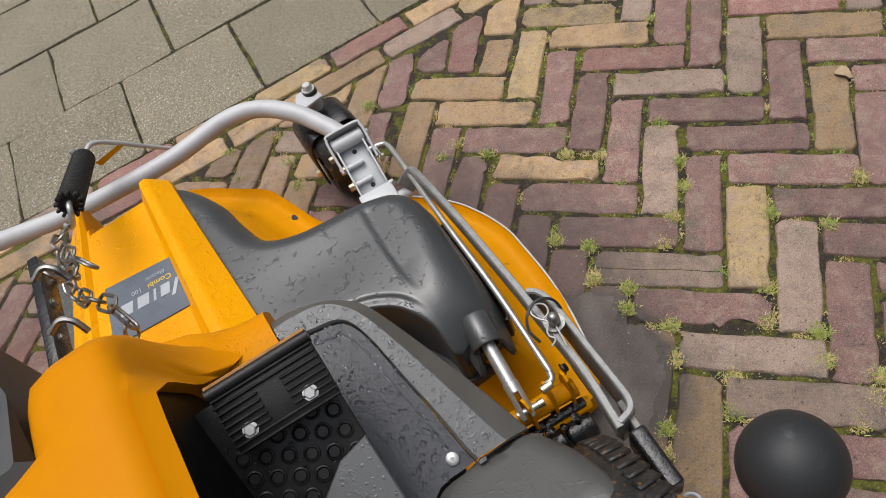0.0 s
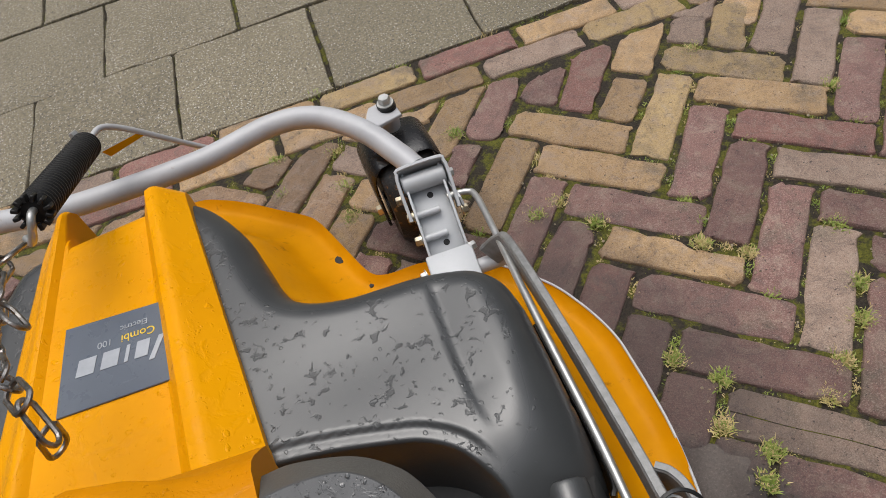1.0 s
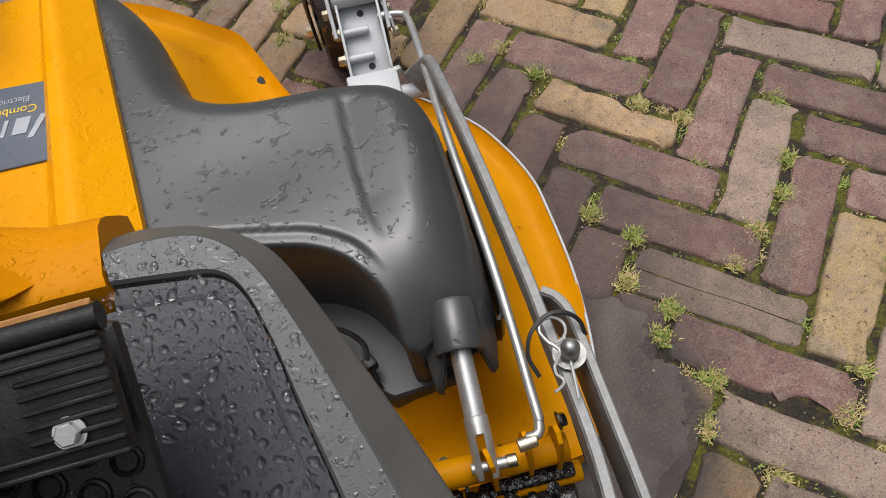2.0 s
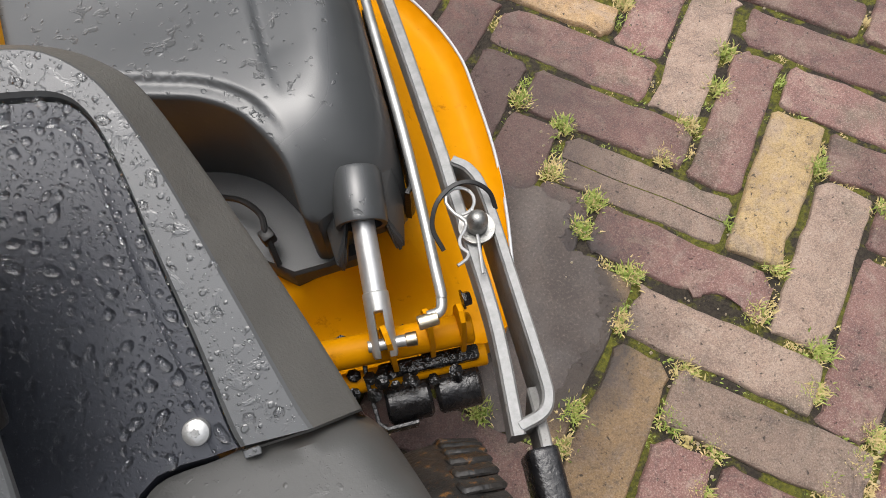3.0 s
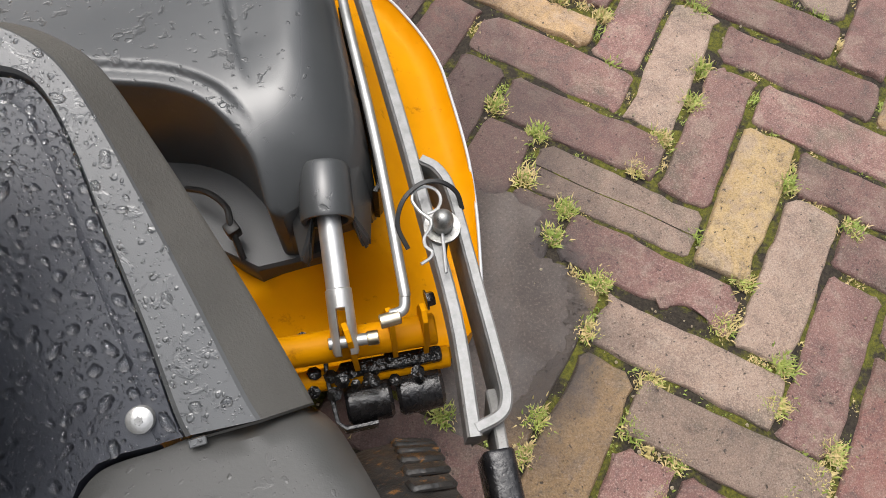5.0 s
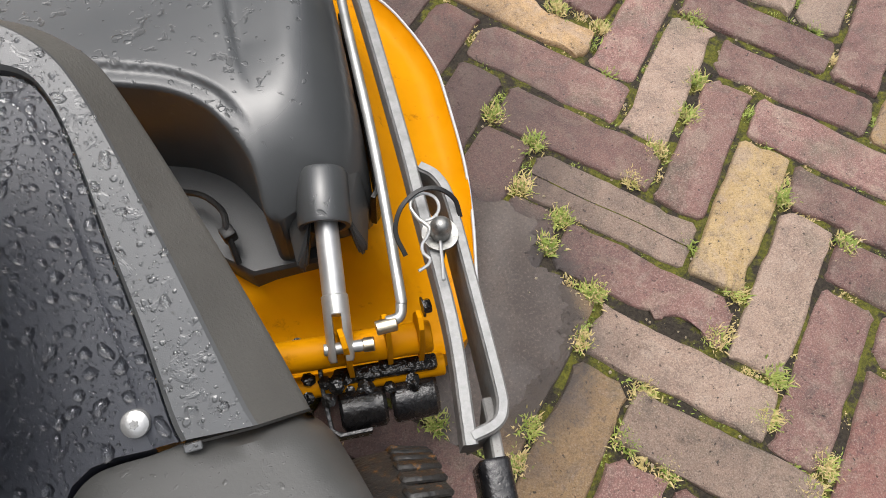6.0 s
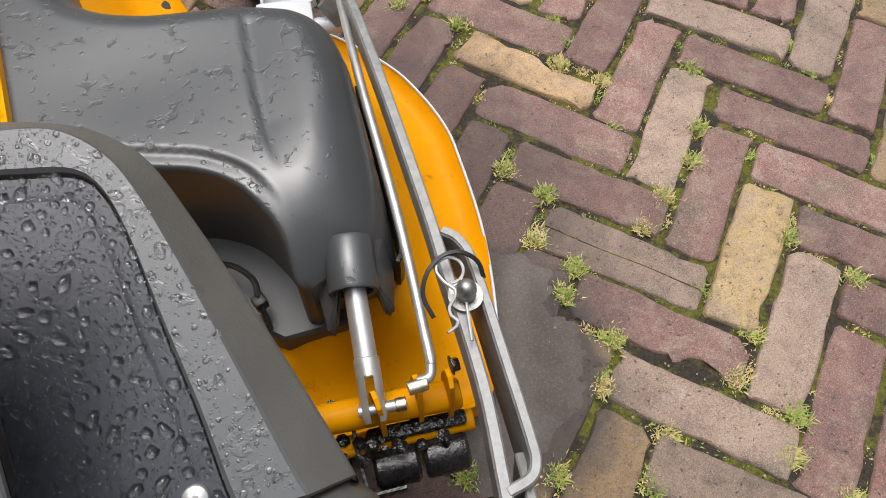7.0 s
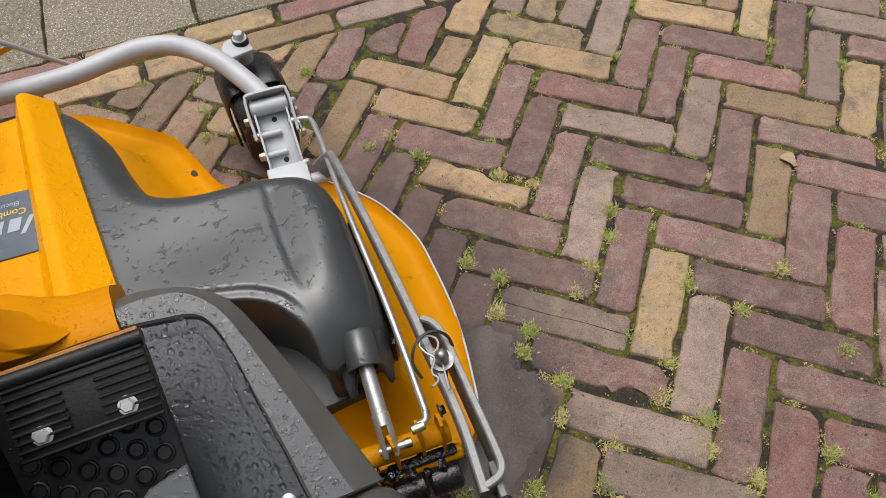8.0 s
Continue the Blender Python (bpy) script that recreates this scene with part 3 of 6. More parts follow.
def cover_height(p):
    q = p.copy()
    q[:, 0] = np.where(q[:, 0] < -0.57, -1.14 - q[:, 0], q[:, 0])
    z = np.full(len(q), 0.252)
    for ln, radius, fall in ((lines[0], 0.042, 0.055), (lines[1], np.interp(q[:, 1], [-0.02, 0.09], [0.072, 0.040]), 0.062), (lines[3], 0.0045, 0.0045)):
        z = np.minimum(z, 0.252 - fall * (1 - roll(line_dist(q, ln), radius)))
    # the long apron that falls away towards the sleeve of the lift rod
    apron = 1 - np.clip(line_dist(q, lines[2]) / 0.125, 0, 1)
    z -= 0.048 * apron ** 3.0
    arch = line_dist(q, lines[3])
    # a raised middle panel steps down to the lip of the arch and to the outer bulge
    lip = np.clip((0.0175 - arch) / 0.004, 0, 1) * np.clip((-0.252 - q[:, 0]) / 0.02, 0, 1)
    fold = np.interp(q[:, 1], [0.004, 0.05, 0.111, 0.178], [-0.2515, -0.257, -0.2545, -0.249])
    off = q[:, 0] - fold
    wide = np.interp(q[:, 1], [0.0, 0.178], [0.005, 0.009])
    outer = np.clip(off / wide, 0, 1)
    ends = np.clip((0.196 - q[:, 1]) / 0.02, 0, 1)
    rear = np.clip((q[:, 1] - 0.01) / 0.05, 0, 1)
    step = np.maximum(lip, outer * ends * rear)
    swell = 0.0045 * np.clip((off - wide) / 0.035, 0, 1) * rear
    z += swell * ends - 0.0042 * step
    dish = np.hypot((q[:, 0] + 0.34) / 0.09, (q[:, 1] - 0.14) / 0.06)
    return z - 0.004 * np.exp(-dish ** 2)


cover = part("cover", sheet(mirrored(cover_line), cover_height, 0.0038, 0.125, (0.0006, 0.0016, 0.0030, 0.0046)), M_GREY, deck, "wet dark grey moulded plastic cover", 50)
ledge = [(-0.232, -0.092), (-0.296, -0.090), (-0.33, -0.055), (-0.40, 0.01), (-0.43, 0.075), (-0.34, 0.052), (-0.280, 0.02), (-0.236, -0.03)]
part("ledge", plate(ledge, 0.03, Matrix.Translation((0.010, 0.008, 0.128)), 0.003), M_SIDE, cover, "lower ledge in the arch of the cover")

# boss with its two prongs, out of which the rod comes
boss_a, boss_b = Vector((-0.2110, -0.044, 0.2080)), Vector((-0.2195, -0.09, 0.200))
part("boss", turned([(0, 0), (0.015, 0.0), (0.0190, 0.0015), (0.0206, 0.005), (0.0212, 0.044), (0.0202, 0.0468), (0.0165, 0.0468), (0.0155, 0.03), (0, 0.03)], boss_a, boss_b - boss_a, 28), M_GREY, cover, "rounded sleeve of the lift rod")
for inner, outer, tip in ((-0.2290, -0.2465, (-0.2435, -0.106)), (-0.2020, -0.1800, (-0.1935, -0.103))):
    bm = bmesh.new()
    for p in ((inner, -0.045, 0.212), (outer, -0.040, 0.196), (inner, -0.084, 0.204), (outer, -0.072, 0.180), (tip[0] - 0.004, tip[1], 0.176), (tip[0] + 0.004, tip[1], 0.176),
              (tip[0] - 0.003, tip[1] - 0.002, 0.164), (tip[0] + 0.003, tip[1] - 0.002, 0.164), (inner, -0.045, 0.16), (outer, -0.040, 0.15), (inner, -0.078, 0.175)):
        bm.verts.new(p)
    bmesh.ops.convex_hull(bm, input=bm.verts[:])
    bmesh.ops.bevel(bm, geom=bm.edges[:], offset=0.0018, segments=2, affect="EDGES")
    part("prong", bm, M_GREY, cover)
for x, y in ((-0.297, -0.050),):
    c = part("connector", block((0.012, 0.012, 0.014), pose(x, y, 0.150, 0, 0, 20), 0.002), M_BLACK, cover, "black cable plug")
    part("cable", tube(smooth_line([(x - 0.03, y + 0.05, 0.150), (x - 0.012, y + 0.035, 0.160), (x, y + 0.018, 0.158), (x, y, 0.154), (x + 0.002, y - 0.022, 0.135)], 5), 0.0028, 8), M_BLACK, c)

# black strip added to draw the shadow on the cover's side wall
shade_line = [Vector((p.x + 0.0045, p.y, 0.165)) for p in lines[1]]
part("side_seal", tube(shade_line, 0, squash=(0.0025, 0.024), up=(0, 0, 1)), M_BLACK, cover, "black strip added for the shadow along the cover's side")

# yellow centre console
def console_x(y):
    t = (0.46 - y) / 0.40
    return -0.640 - 0.096 * t, -0.459 + 0.018 * t


CONSOLE = ((0.0, 0.256), (0.02, 0.262), (0.10, 0.271), (0.155, 0.283), (0.185, 0.285), (0.225, 0.276), (0.745, 0.276), (0.790, 0.290), (0.845, 0.292), (1.0, 0.262))


def console_front(s):
    return np.where((s > 0.245) & (s < 0.745), 0.447, np.where((s > 0.21) & (s < 0.78), 0.46, np.where(s < 0.5, 0.503 - 0.35 * np.clip(0.10 - s, 0, 1), 0.474)))


def console_height(p):
    left = -0.640 - 0.096 * (0.46 - p[:, 1]) / 0.40
    right = -0.459 + 0.018 * (0.46 - p[:, 1]) / 0.40
    s = (p[:, 0] - left) / (right - left)
    z = np.interp(s, [a for a, _ in CONSOLE], [b for _, b in CONSOLE])
    return z - 0.04 * (1 - roll(console_front(s) + 0.004 - p[:, 1], 0.03))


bm = bmesh.new()
cols = []
for s in np.r_[np.linspace(0, 0.24, 16), np.linspace(0.25, 0.74, 13), np.linspace(0.75, 1.0, 13)]:
    col = []
    for t in np.r_[np.linspace(0, 0.85, 22), np.linspace(0.87, 1.0, 9)]:
        y = 0.06 + t * (float(console_front(s)) - 0.06)
        l, rr = console_x(y)
        x = l + s * (rr - l)
        col.append(bm.verts.new((x, y, float(console_height(np.array([[x, y]]))[0]))))
    col.append(bm.verts.new((x, y, 0.2)))
    cols.append(col)
cols = [[bm.verts.new((v.co.x - 0.004, v.co.y, 0.19)) for v in cols[0]], [bm.verts.new((v.co.x - 0.002, v.co.y, v.co.z - 0.006)) for v in cols[0]]] + cols + [[bm.verts.new((v.co.x, v.co.y, 0.19)) for v in cols[-1]]]
for a, b in zip(cols, cols[1:]):
    for i in range(len(a) - 1):
        bm.faces.new((a[i], b[i], b[i + 1], a[i + 1]))
console = part("console", bm, M_YELLOW, deck, "wet bright yellow plastic centre panel with raised ribs", 28)
decal_m = pose(-0.5615, 0.2485, 0.2785, 0, 0, -7.5)
decal = part("decal", plate([(-0.0549, 0.0528), (0.0485, 0.0493), (0.0653, -0.0514), (-0.058, -0.0535)], 0.0025, decal_m, 0.0006), M_DECAL, console, "slate grey printed decal")


def text_part(words, size, m, material, parent, label):
    cu = bpy.data.curves.new("lettering", "FONT")
    cu.body, cu.size, cu.extrude, cu.align_x = words, size, 0.0002, "LEFT"
    tmp = bpy.data.objects.new("lettering", cu)
    scene.collection.objects.link(tmp)
    bpy.context.view_layer.update()
    me = bpy.data.meshes.new_from_object(tmp.evaluated_get(bpy.context.evaluated_depsgraph_get()))
    bpy.data.objects.remove(tmp)
    b = bmesh.new()
    b.from_mesh(me)
    b.transform(m)
    bpy.data.meshes.remove(me)
    return part("lettering", b, material, parent, label, 0)


# the printing is read from the front of the machine
flip = decal_m @ pose(0, 0, 0.0004, 0, 0, 180)
text_part("Combi", 0.0135, flip @ pose(-0.044, -0.0205, 0), M_PRINT_YELLOW, decal, "yellow lettering")
text_part("100", 0.0110, flip @ pose(0.002, -0.0205, 0), M_PALE, decal, "pale lettering")
text_part("Electric", 0.0100, flip @ pose(-0.036, -0.0330, 0), M_PALE, decal, "pale lettering")
for x0, w, h, slant in ((-0.056, 0.008, 0.027, 22), (-0.041, 0.016, 0.020, 9), (-0.020, 0.006, 0.020, 9), (-0.009, 0.020, 0.020, 9), (0.016, 0.021, 0.020, 9)):
    k = math.tan(radians(slant)) * h
    part("mark", plate([(x0 + 0.002, -0.006), (x0 + w, -0.006), (x0 + w + k, h - 0.006), (x0 + k + 0.002, h - 0.006)], 0.0004, flip @ pose(0, 0, 0.0003), 0), M_PALE, decal, "pale bar of the maker's mark", 0)

# front tube
tube_pts = smooth_line([(-1.15, 0.735, 0.2), (-0.95, 0.69, 0.2), (-0.774, 0.642, 0.2), (-0.66, 0.605, 0.2), (-0.55, 0.588, 0.2), (-0.435, 0.580, 0.2), (-0.335, 0.592, 0.2), (-0.272, 0.569, 0.2),
                        (-0.224, 0.511, 0.196), (-0.195, 0.448, 0.188), (-0.183, 0.415, 0.182)], 7)
front_tube = part("front_tube", tube(tube_pts, 0.0162, 18), M_TUBE, deck, "bent silver painted steel tube")
gusset = plate([(-0.036, -0.014), (-0.028, -0.020), (0.020, -0.022), (0.026, 0.004), (0.010, 0.018), (-0.008, 0.018), (-0.018, 0.008)], 0.005, pose(-0.190, 0.522, 0.203, 6, 8, 18), 0.001)
lug_ob = part("gusset", gusset, M_TUBE, front_tube, "welded gusset over the castor pivot")
part("pivot_sleeve", cyl((-0.180, 0.535, 0.160), (-0.179, 0.529, 0.200), 0.0135, 20), M_TUBE, front_tube, "upright pivot sleeve")
bm = turned([(0, 0), (0.0135, 0), (0.0135, 0.0035), (0.0105, 0.004), (0.013, 0.0045), (0.013, 0.0085), (0.0095, 0.009)], (-0.179, 0.529, 0.1995), (0, 0, 1), 22)
part("washer", bm, M_BLACK, lug_ob, "rubber and steel washers")
part("bolt", hexbolt((-0.179, 0.529, 0.2085), (0, 0, 1), 0.0088, 0.011), M_ZINC, lug_ob, "zinc hex bolt")

# castor wheel in a bent strap fork
# each section: x, z, middle and half width of the strap
half = [(-0.2365, 0.045, 0.480, 0.017), (-0.2372, 0.070, 0.484, 0.023), (-0.2378, 0.102, 0.497, 0.035), (-0.2365, 0.130, 0.508, 0.043), (-0.228, 0.1475, 0.510, 0.045), (-0.212, 0.1535, 0.512, 0.046)]
line = smooth_line([Vector(h) for h in half + [(-0.372 - x, z, y, w) for x, z, y, w in half[::-1]]], 4)
bm = bmesh.new()
rows = []
for k, p in enumerate(line):
    t = (line[min(k + 1, len(line) - 1)] - line[max(k - 1, 0)]).xy.normalized()
    ring = []
    for dy, dn in ((-1.0, 0.0), (-0.94, 0.0022), (0.0, 0.0030), (0.94, 0.0022), (1.0, 0.0), (0.97, -0.0022), (-0.97, -0.0022)):
        ring.append(bm.verts.new((p.x - t.y * dn, p.z + dy * p.w, p.y + t.x * dn - 0.006 * dy * max(0.0, t.x))))
    rows.append(ring)
for a, b in zip(rows, rows[1:]):
    for k in range(7):
        bm.faces.new((a[k], a[(k + 1) % 7], b[(k + 1) % 7], b[k]))
bm.faces.new(rows[0])
bm.faces.new(rows[-1])
fork = part("castor_fork", bm, M_SLICK, deck, "wet black bent strap fork of the castor", 50)
for x, sgn in ((-0.237, -1), (-0.135, 1)):
    part("bolt", hexbolt((x, 0.481, 0.066), (sgn, 0, 0), 0.0085, 0.010), M_BRASSY, fork, "passivated axle bolt")
wheel_prof = [(0.028, -0.030), (0.052, -0.043), (0.066, -0.042), (0.074, -0.031), (0.0765, 0.0), (0.074, 0.031), (0.066, 0.042), (0.052, 0.043), (0.028, 0.030)]
wheel = part("castor_wheel", turned(wheel_prof, (-0.186, 0.488, 0.0765), (1, 0, 0), 40), M_TYRE, deck, "small wet black rubber castor wheel")
part("hub", turned([(0, -0.045), (0.024, -0.045), (0.024, 0.045), (0, 0.045)], (-0.186, 0.482, 0.068), (1, 0, 0), 20), M_SLICK, wheel)

# height bracket between tube and deck
slope = math.degrees(math.atan2(0.034, 0.059))
bracket_m = pose(-0.1862, 0.352, 0.1455, slope * 0.95, 0, -6.8)
bracket = part("bracket", block((0.046, 0.13, 0.004), bracket_m, 0.001), M_PLATE, deck, "grey painted height adjustment bracket")
for sx in (-1, 1):
    part("flange", block((0.0035, 0.132, 0.024), bracket_m @ pose(sx * 0.0245, 0, 0.009), 0.001), M_PLATE, bracket)
for dy in (0.033, -0.033):
    part("hole", cyl(bracket_m @ Vector((0.002, dy, -0.001)), bracket_m @ Vector((0.002, dy, 0.0026)), 0.0042, 14, 0.02), M_HOLE, bracket, "dark drilled hole")
for dy in (0.010, -0.022):
    pin = part("pin", cyl(bracket_m @ Vector((-0.030, dy, 0.010)), bracket_m @ Vector((0.008, dy, 0.010)), 0.0048, 14), M_PLATE, bracket)
    part("nut", hexbolt(bracket_m @ Vector((-0.027, dy, 0.010)), bracket_m.to_3x3() @ Vector((-1, 0, 0)), 0.0062, 0.009), M_BRASSY, pin, "passivated nut")
u_pts = [bracket_m @ Vector(v) for v in ((-0.032, 0.005, 0.008), (-0.033, 0.045, 0.016), (-0.031, 0.064, 0.02), (-0.024, 0.069, 0.021), (0.024, 0.069, 0.021), (0.031, 0.064, 0.02), (0.033, 0.045, 0.016), (0.032, 0.005, 0.008))]
part("clamp", tube(smooth_line(u_pts, 4), 0, squash=(0.0022, 0.016), up=bracket_m.to_3x3() @ Vector((0, 0, 1))), M_PLATE, bracket, "bent steel clamp round the tube end")
part("cross_tube", cyl(bracket_m @ Vector((-0.029, 0.052, 0.014)), bracket_m @ Vector((0.029, 0.052, 0.014)), 0.0125, 18), M_PLATE, bracket)
part("bolt", hexbolt(bracket_m @ Vector((0.033, 0.05, 0.014)), bracket_m.to_3x3() @ Vector((1, 0, 0)), 0.006, 0.007), M_ZINC, bracket)
for sx, dy in ((-1, 0.036), (1, 0.0)):
    part("bolt", hexbolt(bracket_m @ Vector((sx * 0.034, dy, 0.01)), bracket_m.to_3x3() @ Vector((sx, 0, 0)), 0.0062, 0.009), M_BRASSY, bracket)
seat = part("bracket_seat", block((0.060, 0.064, 0.036), pose(-0.198, 0.262, 0.134, 10, 0, -6.8), 0.003), M_PLATE, deck, "grey steel bracket socket")
part("bolt", hexbolt((-0.2305, 0.275, 0.146), (-1, -0.1, 0), 0.006, 0.008), M_ZINC, seat)
part("bolt", hexbolt((-0.169, 0.285, 0.15), (1, 0.1, 0), 0.006, 0.009), M_ZINC, seat)
part("pivot_pin", cyl((-0.172, 0.262, 0.137), (-0.136, 0.258, 0.137), 0.0095, 18), M_TUBE, seat, "round pivot pin")

# bent adjusting rod
rod = part("adjusting_rod", tube(smooth_line([(-0.160, 0.361, 0.166), (-0.148, 0.360, 0.166), (-0.1365, 0.356, 0.166), (-0.1315, 0.345, 0.168), (-0.1345, 0.30, 0.178), (-0.154, 0.12, 0.207), (-0.1645, -0.03, 0.208),
                                              (-0.1770, -0.15, 0.200), (-0.179, -0.165, 0.197), (-0.183, -0.174, 0.195), (-0.193, -0.175, 0.194)], 6), 0.0043, 12), M_ZINC, deck, "thin bent zinc-plated rod")
part("ear", plate([(-0.02, -0.03), (0.012, -0.03), (0.010, 0.012), (0.0, 0.018), (-0.010, 0.012)], 0.003, axis((-0.150, 0.358, 0.164), (1, 0.1, 0)) @ pose(0, 0, 0, 0, 0, 90), 0.0005), M_PLATE, bracket)
part("sleeve", cyl((-0.164, 0.361, 0.166), (-0.152, 0.361, 0.166), 0.0058, 14), M_ZINC, rod)

# flat steel lift link with its fork
link_l = [(-0.150, 0.262, 0.150), (-0.1385, 0.245, 0.178), (-0.136, 0.215, 0.198), (-0.139, 0.09, 0.212), (-0.144, -0.05, 0.216), (-0.147, -0.10, 0.217), (-0.1525, -0.20, 0.220), (-0.166, -0.284, 0.222)]
link = part("lift_link", tube(smooth_line(link_l, 5), 0, squash=(0.0050, 0.0155), up=(0, 0, 1)), M_LINK, deck, "long flat brushed steel lift link")
link_r = [(-0.139, -0.073, 0.218), (-0.129, -0.085, 0.218), (-0.1255, -0.11, 0.219), (-0.1305, -0.185, 0.221), (-0.1355, -0.250, 0.223), (-0.1385, -0.267, 0.223), (-0.146, -0.2755, 0.223), (-0.1635, -0.279, 0.223)]
part("fork_arm", tube(smooth_line([(x, y, z - 0.0142) for x, y, z in link_r], 6), 0, squash=(0.0042, 0.0295), up=(0, 0, 1)), M_LINK, link, "bent fork arm of the lift link")
# added strips paint wear and sky light together on the bars' upper edges
for edge_line, half_t in ((link_l[1:], 0.0036), (link_r, 0.0030)):
    crest = [p + Vector((0, 0, 0.0156)) for p in smooth_line(edge_line, 5)]
    part("worn_edge", tube(crest, 0, squash=(half_t, 0.0007), up=(0, 0, 1)), M_EDGE, link, "worn upper edge of the bar, brighter for the sky's light")
pin_at = Vector((-0.142, -0.1355, 0.228))
bm = turned([(0, -0.04), (0.006, -0.04), (0.006, 0.012), (0.008, 0.013), (0.0072, 0.0155), (0.0080, 0.0195), (0.0074, 0.0235), (0.0054, 0.0268), (0.0028, 0.0284), (0, 0.0288)], pin_at, (0.02, 0.05, 1), 22)
pin_ob = part("pin", bm, M_PIN, link, "round-headed steel pin")
part("washer", turned([(0.006, 0.008), (0.0135, 0.008), (0.0138, 0.009), (0.0135, 0.0105), (0.006, 0.0105)], pin_at, (0.02, 0.05, 1), 24), M_PIN, pin_ob)
ring_c = pin_at + Vector((-0.0055, 0.0215, 0.016))
# the clip's own directions: across and along the link
ca, cl = Vector((0.93, -0.37, 0)), Vector((0.37, 0.93, 0))
clip_pts = [ring_c + (ca * math.cos(a) + cl * math.sin(a)) * 0.0104 + Vector((0, 0, 0.0007 * a)) for a in np.linspace(-1.4, 3.6, 22)]
clip_pts += [pin_at + ca * u + cl * v + Vector((0, 0, w)) for u, v, w in ((-0.0165, 0.006, 0.019), (-0.0085, 0.0005, 0.019), (-0.0088, -0.006, 0.018), (-0.012, -0.0125, 0.017), (-0.0105, -0.019, 0.016), (-0.0055, -0.0225, 0.016), (-0.0065, -0.028, 0.017), (-0.0125, -0.0335, 0.018))]
part("spring_clip", tube(smooth_line(clip_pts, 2), 0.0013, 8), M_ZINC, pin_ob, "bent wire spring clip with a ring")
part("clip_leg", tube([pin_at + ca * u + cl * v + Vector((0, 0, w)) for u, v, w in ((-0.004, 0.012, 0.017), (0.001, -0.008, 0.013), (0.0035, -0.025, 0.016), (0.0055, -0.038, 0.017))], 0.0013, 8), M_ZINC, pin_ob)
strap = [ring_c + ca * u + cl * v + Vector((0, 0, w)) for u, v, w in ((-0.010, -0.034, -0.014), (-0.019, -0.020, -0.006), (-0.017, -0.004, 0.002), (-0.006, 0.009, 0.006), (0.008, 0.013, 0.006), (0.021, 0.009, 0.0), (0.027, 0.000, -0.01))]
part("strap", tube(smooth_line(strap, 5), 0, squash=(0.0017, 0.0009), up=(0, 0, 1)), M_BLACK, pin_ob, "black plastic tether strap")
handle_l = [(-0.1440, -0.262, 0.200), (-0.1465, -0.276, 0.206), (-0.1500, -0.295, 0.212), (-0.1545, -0.318, 0.214)]
handle = part("handle", tube(handle_l, 0, squash=(0.0040, 0.020), up=(0, 0, 1)), M_LINK, link, "flat steel hand lever between the fork arms")
part("worn_edge", tube([Vector(p) + Vector((0, 0, 0.0202)) for p in handle_l[2:]], 0, squash=(0.0030, 0.0007), up=(0, 0, 1)), M_EDGE, handle)
bm = tube([(-0.1545, -0.296, 0.217), (-0.155, -0.300, 0.217), (-0.158, -0.330, 0.215), (-0.161, -0.362, 0.213), (-0.1615, -0.366, 0.213)], 0, squash=(0.0105, 0.024), up=(0, 0, 1))
bmesh.ops.bevel(bm, geom=bm.edges[:], offset=0.0015, segments=1, affect="EDGES")
grip_ob = part("grip", bm, M_SLICK, handle, "wet black rubber grip")
part("wire_ring", tube([Vector((-0.158 + 0.012 * math.cos(a), -0.383 + 0.010 * math.sin(a), 0.205)) for a in np.linspace(0, 2 * math.pi, 20)[:-1]], 0.0018, 8, closed=True), M_PALE, grip_ob, "pale wire ring")

# lift rod and the yellow cross tube that it pushes
rod_a, rod_b = Vector((-0.2135, -0.055, 0.206)), Vector((-0.2265, -0.150, 0.183))
lift = part("lift_rod", cyl(rod_a, rod_b, 0.0093, 22), M_CHROME, deck, "bright steel lift rod")
way = (rod_b - rod_a).normalized()
side = -way.cross(Vector((0, 0, 1))).normalized()
part("collar", cyl(rod_b - way * 0.010, rod_b + way * 0.006, 0.0104, 20, 0.08), M_ZINC, lift)
lift_up = side.cross(way).normalized()
for sgn in (-1, 1):
    bm = bmesh.new()
    flat, rr = 0.0036, 0.0104
    a0 = math.acos(flat / rr)
    arc = [(rr * math.cos(a), rr * math.sin(a)) for a in np.linspace(-a0, a0, 10)]
    rings = [[bm.verts.new(rod_b + way * d + side * (sgn * (flat + (u - flat) * k)) + lift_up * (v * k)) for u, v in arc] for d, k in ((0.004, 1.0), (0.034, 1.0), (0.039, 0.93), (0.0415, 0.75))]
    for p, q in zip(rings, rings[1:]):
        for n in range(10):
            bm.faces.new((p[n], p[(n + 1) % 10], q[(n + 1) % 10], q[n]))
    bm.faces.new(rings[0])
    bm.faces.new(rings[-1])
    part("clevis_cheek", bm, M_ZINC, lift, "half-round cheek of the slotted rod end", 35)
pin_c = rod_b + way * 0.031
part("clevis_pin", cyl(pin_c - side * 0.0125, pin_c + side * 0.024, 0.0046, 16), M_ZINC, lift, "clevis pin")
part("pin_end", cyl(pin_c + side * 0.017, pin_c + side * 0.026, 0.0056, 16), M_BRASSY, lift)
rear_tube = part("rear_tube", cyl((-0.36, -0.158, 0.150), (-0.158, -0.182, 0.150), 0.0130, 22, 0.1), M_DECK, deck, "yellow cross tube")
